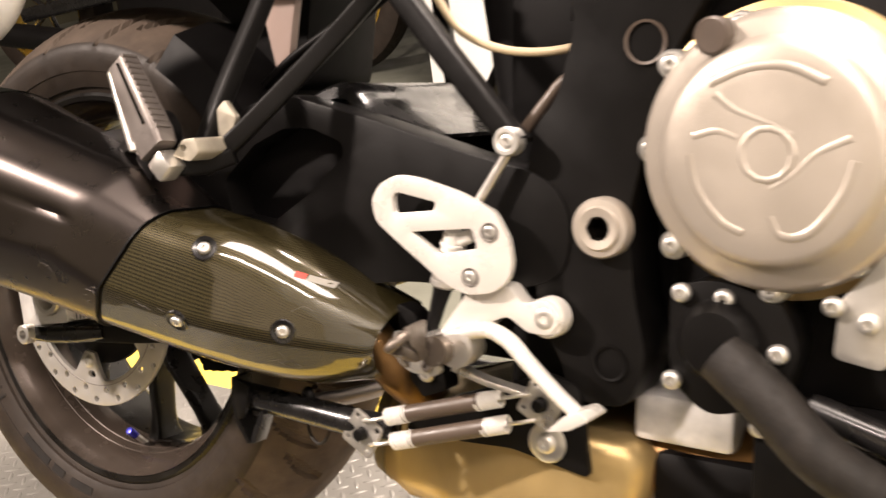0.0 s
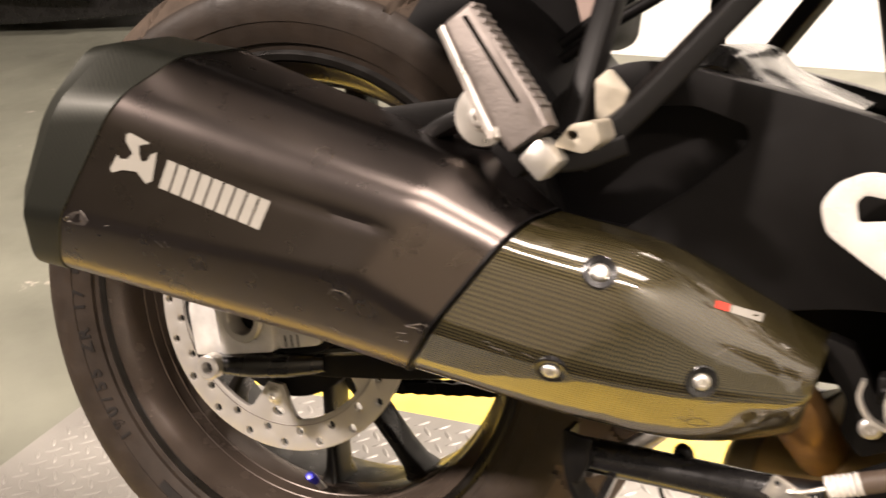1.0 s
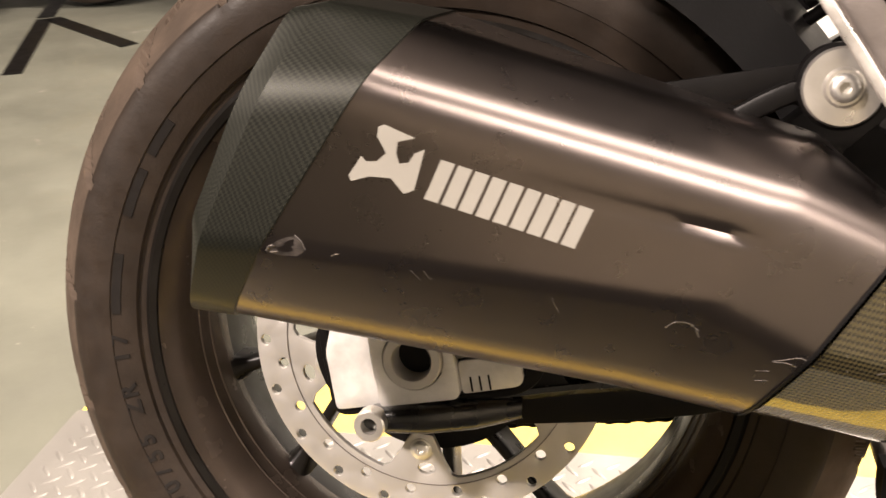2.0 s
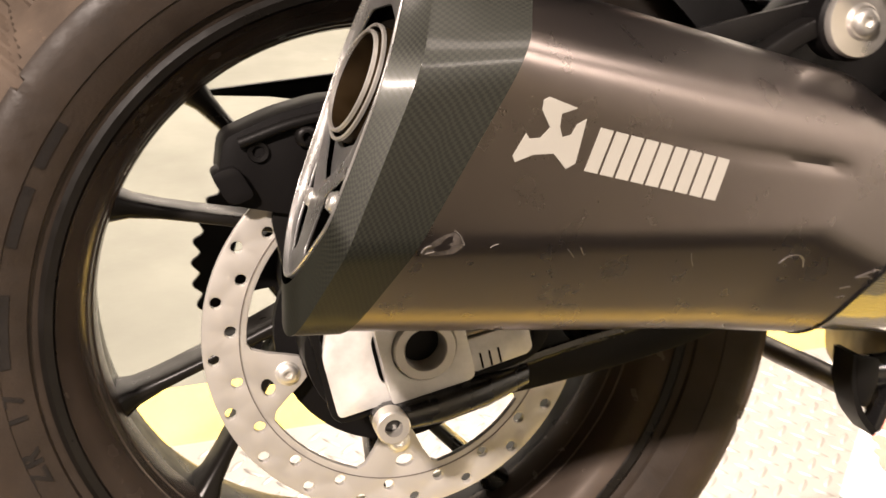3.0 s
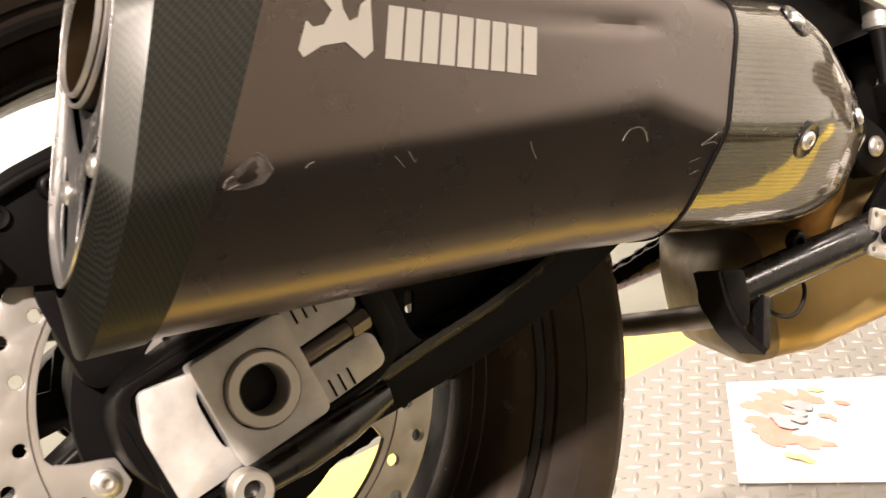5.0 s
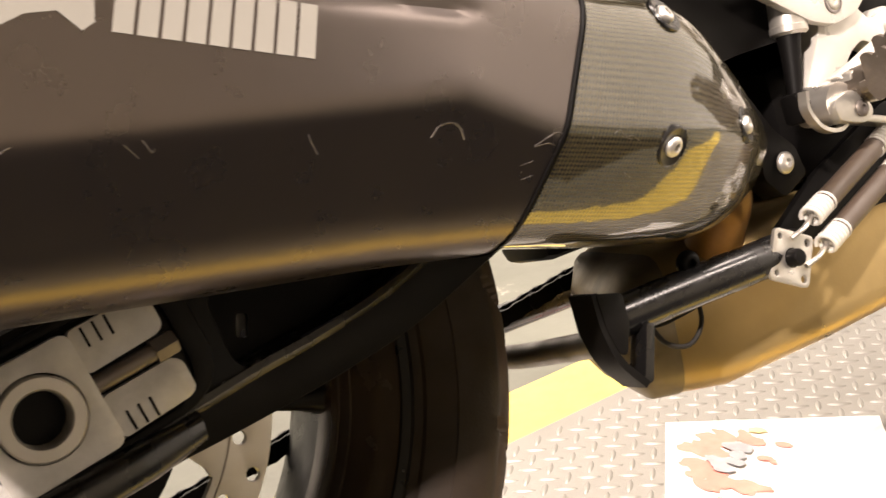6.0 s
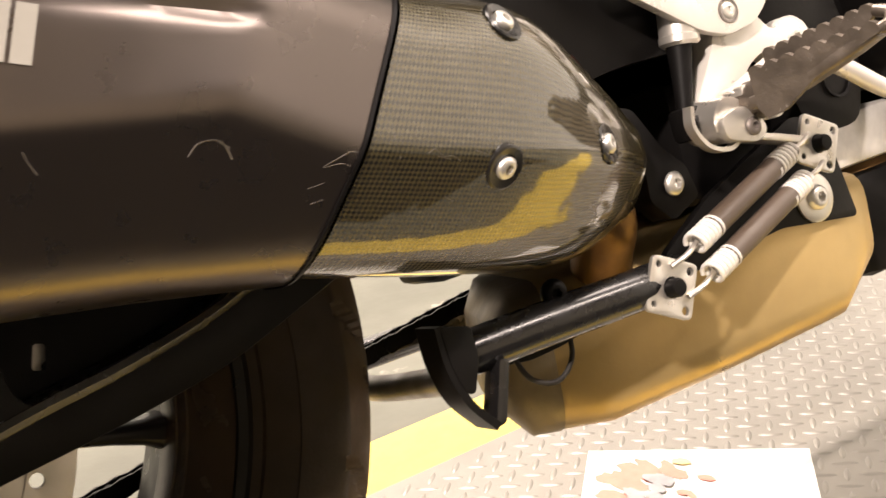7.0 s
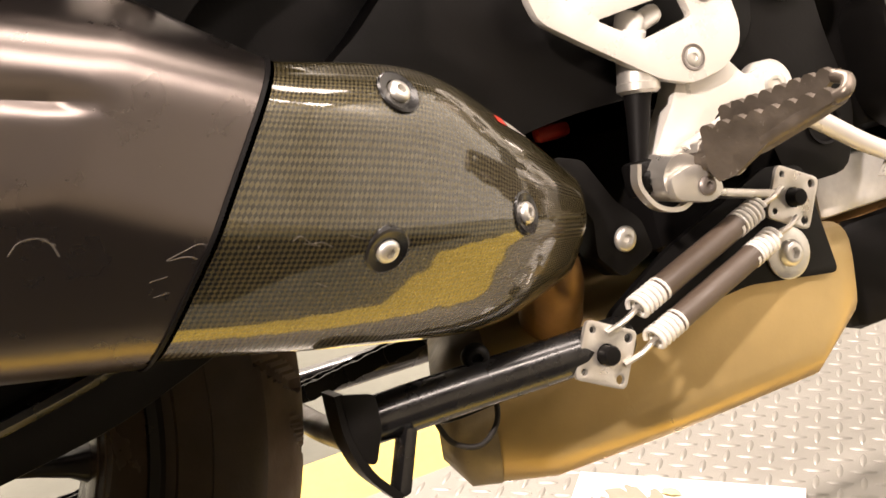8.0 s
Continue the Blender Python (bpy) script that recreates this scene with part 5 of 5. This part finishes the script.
# -- rear subframe, passenger peg, muffler hanger --
def subframe():
    sub = part("rear_subframe", tube([(0.583, -0.145, 0.190), (0.53, -0.145, 0.245), (0.475, -0.142, 0.302), (0.42, -0.14, 0.36)], 0.0095, square=True, flat=1.0), BLACK_COAT, bike, "black square-tube rear subframe")
    part("stay_tube", tube([(0.312, -0.212, 0.164), (0.345, -0.19, 0.200), (0.41, -0.142, 0.283), (0.46, -0.118, 0.345)], 0.0085, square=True), BLACK_COAT, sub)
    part("upright_tube", tube([(0.306, -0.206, 0.178), (0.312, -0.18, 0.235), (0.319, -0.145, 0.302), (0.325, -0.12, 0.36)], 0.008, square=True), BLACK_COAT, sub)
    part("left_stay", tube([(0.312, 0.212, 0.164), (0.46, 0.118, 0.345)], 0.0085, square=True, smooth=False), BLACK_COAT, sub)
    part("left_upright", tube([(0.306, 0.206, 0.178), (0.325, 0.12, 0.36)], 0.008, square=True, smooth=False), BLACK_COAT, sub)
    part("gusset", slab(rounded([(0.320, 0.186), (0.318, 0.214), (0.327, 0.222), (0.340, 0.208), (0.332, 0.186)], 0.002), -0.200, -0.195, (), 0.001), CAST_WARM, sub, "pale alloy gusset")
    part("peg_mount", slab(rounded([(0.306, 0.176), (0.318, 0.190), (0.332, 0.192), (0.336, 0.180), (0.326, 0.172)], 0.003), -0.240, -0.205, [[(0.318 + 0.004 * math.cos(a), 0.183 + 0.003 * math.sin(a)) for a in np.linspace(0, 2 * math.pi, 13)[:-1]]], 0.0015), CAST_WARM, sub, "pale alloy passenger peg mount")
    part("peg_carrier", tube([(0.300, -0.232, 0.166), (0.316, -0.215, 0.167), (0.338, -0.20, 0.176)], 0.0075, square=True), BLACK_COAT, sub)
    A, E = Vector((0.243, -0.235, 0.252)), Vector((0.293, -0.245, 0.184))
    d = (E - A).normalized()
    p = Vector((0.8, 0, 0.59)).normalized()
    yv = d.cross(p).normalized()
    if yv.y > 0:
        yv = -yv
    def body_ring(u, w, t):
        c = A.lerp(E, u)
        return [c + p * q.x * w + yv * q.y * t for q in rounded([(-1, -1), (1, -1), (1, 1), (-1, 1)], 0.35, 3)]
    peg = part("passenger_peg", loft([body_ring(-0.03, 0.010, 0.006), body_ring(0.0, 0.0118, 0.009), body_ring(0.3, 0.0138, 0.010), body_ring(0.9, 0.0168, 0.011), body_ring(1.06, 0.015, 0.010)]), PEG_ALLOY, bike, "folded alloy passenger footpeg with ribs")
    part("peg_edge", tube([A - p * 0.0150 + yv * 0.002 - d * 0.002, A.lerp(E, 0.5) - p * 0.0172 + yv * 0.006, A.lerp(E, 0.86) - p * 0.0185 + yv * 0.008, A.lerp(E, 0.9) - p * 0.0135 + yv * 0.011], 0.0032, square=True), ALLOY, peg, "bright polished peg edge")
    # a near-black strip drawn for the shade in the groove
    part("peg_groove", tube([A.lerp(E, 0.05) + p * 0.004 + yv * 0.0098, A.lerp(E, 0.8) + p * 0.007 + yv * 0.0113], 0.0014, seg=8, smooth=False), SOOT_SHADE, peg)
    for i in range(13):
        c = A.lerp(E, 0.01 + 0.074 * i) + p * (0.0118 + 0.0048 * i / 12) + yv * 0.004
        part("peg_rib", tube([c - yv * 0.009, c + yv * 0.005], 0.0019, seg=6, smooth=False), PEG_ALLOY, peg)
    part("peg_pivot", moved(box(-0.010, 0.010, -0.010, 0.010, -0.010, 0.010, 0.003), pose(0.302, -0.243, 0.168, 0, 45, 0)), ALLOY, peg)
    part("peg_knuckle", moved(box(-0.013, 0.013, -0.012, 0.010, -0.013, 0.010, 0.003), pose(0.285, -0.236, 0.172, 0, 45, 0)), BLACK_PLASTIC, peg)
    hang = part("hanger_bush", lathe([(0, 0.006), (0.009, 0.006), (0.0105, 0.004), (0.0195, 0.003), (0.0205, 0.001), (0.0205, -0.002), (0, -0.002)], 40, to_axis((0.251, -0.218, 0.190), (0, -1, 0))), ALLOY, bike, "bright alloy muffler hanger washer")
    part("hanger_rubber", lathe([(0.019, 0.0), (0.0225, -0.004), (0.0225, -0.020), (0.018, -0.024)], 32, to_axis((0.251, -0.218, 0.190), (0, -1, 0))), BLACK_PLASTIC, hang)
    part("hanger_screw", bolt((0.251, -0.2245, 0.190), (0, -1, 0), 0.0075, 0.004), CHROME, hang)
    part("hanger_arm", slab(rounded([(0.14, 0.186), (0.24, 0.202), (0.262, 0.196), (0.258, 0.176), (0.20, 0.182), (0.185, 0.17), (0.24, 0.13), (0.22, 0.12), (0.15, 0.165)], 0.006), -0.196, -0.190, (), 0.0015), BLACK_COAT, hang)
    part("hose_line", tube([(0.68, -0.125, 0.292), (0.62, -0.118, 0.266), (0.56, -0.115, 0.262), (0.51, -0.112, 0.278), (0.48, -0.11, 0.31)], 0.0036, seg=12), BUFF, bike, "buff-sleeved brake hose")
    part("air_box", box(0.515, 0.66, -0.055, 0.08, 0.185, 0.40, 0.02), BLACK_PLASTIC, bike)
    part("sensor", join([lathe([(0, 0.03), (0.008, 0.03), (0.010, 0.026), (0.010, 0.008), (0.013, 0.006), (0.013, 0), (0, 0)], 20, to_axis((0.607, -0.075, 0.212), (0.2, -0.3, 0.9)))]), WHITE_PLASTIC, bike, "pale plastic sensor")
    part("sensor_clip", box(0.597, 0.619, -0.088, -0.066, 0.200, 0.209, 0.003), RED, bike, "red plastic clip")
    part("reservoir", join([tube([(0.62, -0.10, 0.33), (0.62, -0.10, 0.285)], 0.016, seg=24, smooth=False)]), BLACK_PLASTIC, bike)
    part("linkage", tube([(0.64, -0.11, 0.27), (0.60, -0.115, 0.235), (0.573, -0.12, 0.20)], 0.005, seg=12, smooth=False), SHRINK, bike)
    part("red_connector", box(0.516, 0.542, -0.030, -0.018, 0.058, 0.069, 0.004), RED, bike, "red plastic connector")
    part("shock_body", tube([(0.53, 0.02, 0.08), (0.47, 0.02, 0.38)], 0.030, seg=24, smooth=False), BLACK_PLASTIC, bike)
    part("inner_mudguard", slab(rounded([(0.20, 0.27), (0.24, 0.225), (0.262, 0.235), (0.28, 0.40), (0.16, 0.40), (0.12, 0.33)], 0.01), -0.02, 0.09, (), 0.004), BLACK_PLASTIC, bike)
    for z in (0.0, 0.012):
        part("loom", tube([(0.245, -0.06, 0.222 + z), (0.285, -0.06, 0.250 + z), (0.34, -0.05, 0.285 + z), (0.40, -0.04, 0.33 + z)], 0.0045, seg=10), BLACK_PLASTIC, bike)
    part("stay_wedge", loft([[Vector((x, 0.03 + q.x * 0.006, z + q.y * h)) for q in rounded([(-1, -1), (1, -1), (1, 1), (-1, 1)], 0.5, 3)] for x, z, h in ((-0.103, 0.151, 0.001), (-0.05, 0.150, 0.005), (0.0, 0.147, 0.011), (0.05, 0.147, 0.012))]), BLACK_COAT, bike)
    # rear hugger, undertail and white tail panel
    hug = []
    for a in np.linspace(15, 62, 16):
        c, s = math.cos(radians(a)), math.sin(radians(a))
        hug.append([Vector(((0.333 + d) * c, y, (0.333 + d) * s)) for y, d in ((-0.10, -0.05), (-0.09, -0.012), (-0.05, 0.004), (0.05, 0.004), (0.09, -0.012), (0.10, -0.05), (0.097, -0.05), (0.087, -0.015), (0.05, 0.0), (-0.05, 0.0), (-0.087, -0.015), (-0.097, -0.05))])
    part("rear_hugger", loft(hug), BLACK_PLASTIC, bike, "black plastic rear wheel hugger")
    front = smooth_path([(0.285, 0.196), (0.325, 0.222), (0.358, 0.236), (0.384, 0.233), (0.405, 0.215), (0.462, 0.192)], 5)
    rows = []
    for i, c in enumerate(front):
        q = front[min(i + 1, len(front) - 1)] - front[max(i - 1, 0)]
        up = Vector((-q.y, q.x)).normalized()
        rows.append([Vector((c.x + up.x * k, y, c.y + up.y * k)) for y, k in ((-0.096, -0.014), (-0.094, -0.004), (-0.086, 0.0), (0.086, 0.0), (0.094, -0.004), (0.096, -0.014), (0.092, -0.014), (0.084, -0.004), (-0.084, -0.004), (-0.092, -0.014))])
    part("hugger_front", loft(rows), GLOSS_BLACK, bike, "gloss black front lip of the wheel hugger")
    # the wide upper mass is added out of view to shade the tyre
    tail = part("undertail_shade", join([loft([[Vector((x, q.x * w, z + q.y * h)) for q in rounded([(-1, -0.5), (1, -0.5), (0.8, 0.5), (-0.8, 0.5)], 0.3, 5)] for x, w, z, h in ((-0.40, 0.20, 0.55, 0.04), (-0.34, 0.26, 0.545, 0.07), (-0.20, 0.27, 0.535, 0.10), (-0.03, 0.25, 0.53, 0.12), (0.25, 0.24, 0.52, 0.13), (0.45, 0.20, 0.50, 0.10))]), box(-0.25, 0.45, -0.12, 0.12, 0.40, 0.46, 0.02), box(-0.16, 0.42, -0.13, 0.13, 0.35, 0.41, 0.02)]), BLACK_PLASTIC, bike, "black undertail tray with an unseen mass above it, added to shade the tyre")
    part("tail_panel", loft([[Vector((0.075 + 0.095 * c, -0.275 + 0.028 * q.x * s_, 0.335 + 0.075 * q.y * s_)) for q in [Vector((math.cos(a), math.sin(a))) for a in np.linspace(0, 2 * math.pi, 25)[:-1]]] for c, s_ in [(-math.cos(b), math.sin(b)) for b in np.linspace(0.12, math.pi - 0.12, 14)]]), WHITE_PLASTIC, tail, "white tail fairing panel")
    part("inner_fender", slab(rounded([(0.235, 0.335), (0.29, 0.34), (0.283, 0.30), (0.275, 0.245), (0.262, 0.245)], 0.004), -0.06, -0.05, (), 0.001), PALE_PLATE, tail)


subframe()


# ---- the far motorcycle, in the background ----
def far_bike():
    m = pose(-2.36, 2.35, DROP, 0, 0, 8)
    top = tagged(new("parked_motorcycle"), "black motorcycle with gold trim parked across the showroom", "motorcycle")
    top.matrix_world = m
    def fp(name, bm, mat, label=""):
        ob = mesh_object(name, bm, mat)
        ob.parent = top
        if label:
            ob["label"] = label
        return ob
    for x in (-0.70, 0.72):
        w = fp("wheel", lathe([(0.30, -0.06), (0.318, 0), (0.30, 0.06), (0.26, 0.075), (0.225, 0.065), (0.225, -0.065), (0.26, -0.075)], 56, pose(x, 0, 0.318, 90, 0, 0), close=True), RUBBER, "black road tyre")
        rim = mesh_object("rim", lathe([(0.225, -0.06), (0.205, -0.03), (0.205, 0.03), (0.225, 0.06), (0.215, 0.06), (0.19, 0.02), (0.19, -0.02), (0.215, -0.06)], 48, pose(x, 0, 0.318, 90, 0, 0), close=True), GOLD)
        rim.parent = w
        for k in range(5):
            a = 2 * math.pi * k / 5
            sp = mesh_object("spoke", tube([(x, 0, 0.318), (x + 0.2 * math.cos(a), 0, 0.318 + 0.2 * math.sin(a))], 0.012, seg=8, smooth=False), GLOSS_BLACK)
            sp.parent = w
    fp("engine", box(-0.2, 0.32, -0.17, 0.17, 0.22, 0.6, 0.05), BLACK_PLASTIC)
    fp("swingarm", tube([(-0.70, -0.13, 0.318), (-0.2, -0.11, 0.38)], 0.03, square=True, smooth=False), GLOSS_BLACK)
    fp("belly_pan", loft([[Vector((x, q.x * 0.16, z + q.y)) for q in rounded([(-1, 0), (1, 0), (0.9, 0.15), (-0.9, 0.15)], 0.03, 4)] for x, z in ((-0.55, 0.035), (-0.2, 0.04), (0.25, 0.065), (0.52, 0.10))]), GLOSS_BLACK)
    fp("tank", loft([[Vector((x, p.x * w, p.y * h + 0.62)) for p in rounded([(-0.16, 0), (0.16, 0), (0.11, 0.26), (-0.11, 0.26)], 0.06, 5)] for x, w, h in ((-0.1, 0.6, 0.6), (0.05, 1, 0.95), (0.25, 1.1, 1), (0.42, 0.7, 0.8))]), GLOSS_BLACK)
    fp("seat", loft([[Vector((x, p.x, p.y + z)) for p in rounded([(-0.13, 0), (0.13, 0), (0.11, 0.09), (-0.11, 0.09)], 0.03, 4)] for x, z in ((-0.85, 0.84), (-0.5, 0.76), (-0.1, 0.72))]), BLACK_PLASTIC)
    fp("muffler", tube([(0.05, -0.19, 0.17), (-0.3, -0.21, 0.20), (-0.75, -0.22, 0.26)], 0.05, seg=20), BLACK_COAT)
    fp("gold_cap", bolt((0.30, -0.18, 0.20), (0, -1, 0), 0.035, 0.02), GOLD)
    fp("side_stand", tube([(0.34, -0.12, 0.2), (0.36, -0.20, 0.0)], 0.012, seg=10, smooth=False), BLACK_COAT)
    fp("fork", tube([(0.72, -0.11, 0.318), (0.50, -0.11, 0.95)], 0.025, seg=14, smooth=False), GOLD)


far_bike()


# ---- raised bars of the tread plate ----
def tread_bars():
    pitch, half, wide, high = 0.0285, 0.0118, 0.0028, 0.0018
    def bar_mesh():
        n, low, ridge = 5, [], []
        pts, fcs = [], []
        for k in range(n):
            u = k / (n - 1) * 2 - 1
            w = wide * (1 - u * u) ** 0.5 if abs(u) < 1 else 0.0
            pts += [(u * half, -w - 0.0008, -0.0004), (u * half * 0.9, 0, high * (1 - 0.55 * u * u)), (u * half, w + 0.0008, -0.0004)]
        for k in range(n - 1):
            a, b = 3 * k, 3 * k + 3
            fcs += [(a, b, b + 1, a + 1), (a + 1, b + 1, b + 2, a + 2)]
        fcs += [(0, 1, 2), (3 * n - 1, 3 * n - 2, 3 * n - 3)]
        return pts, fcs
    pts, fcs = bar_mesh()
    me = bpy.data.meshes.new("tread_bar")
    me.from_pydata(pts, [], fcs)
    me.materials.append(PLATE)
    me.shade_smooth()
    near, far = [], []
    nx0, nx1 = int(PLATE_X0 / pitch), int(PLATE_X1 / pitch)
    ny0, ny1 = int(PLATE_Y0 / pitch), int(PLATE_Y1 / pitch)
    for i in range(nx0, nx1):
        for j in range(ny0, ny1 + 1):
            for d, turn in ((0.0, -46), (0.5, 44)):
                x, y = (i + d + 0.6) * pitch, (j + d + 0.14) * pitch
                if PLATE_X0 + 0.015 < x < PLATE_X1 - 0.015 and PLATE_Y0 + 0.015 < y < PLATE_Y1 - 0.012:
                    (near if 0.46 < x < 0.82 and -0.08 < y < 0.27 else far).append((x, y, turn))
    near.sort(key=lambda q: (q[0] - 0.62) ** 2 + (q[1] - 0.09) ** 2)
    far += near[300:]
    for x, y, turn in near[:300]:
        ob = new("tread_bar", me)
        ob.parent = plate
        ob.matrix_basis = pose(x, y, 0, 0, 0, turn)
    co, fa = [], []
    for x, y, turn in far:
        c, s, b = math.cos(radians(turn)), math.sin(radians(turn)), len(co)
        co += [(x + p * c - q * s, y + p * s + q * c, z) for p, q, z in pts]
        fa += [tuple(b + k for k in f) for f in fcs]
    rest = bpy.data.meshes.new("tread_bars")
    rest.from_pydata(co, [], fa)
    rest.materials.append(PLATE)
    rest.shade_smooth()
    ob = tagged(new("tread_bars", rest), kind="stuff")
    ob.parent = plate


tread_bars()
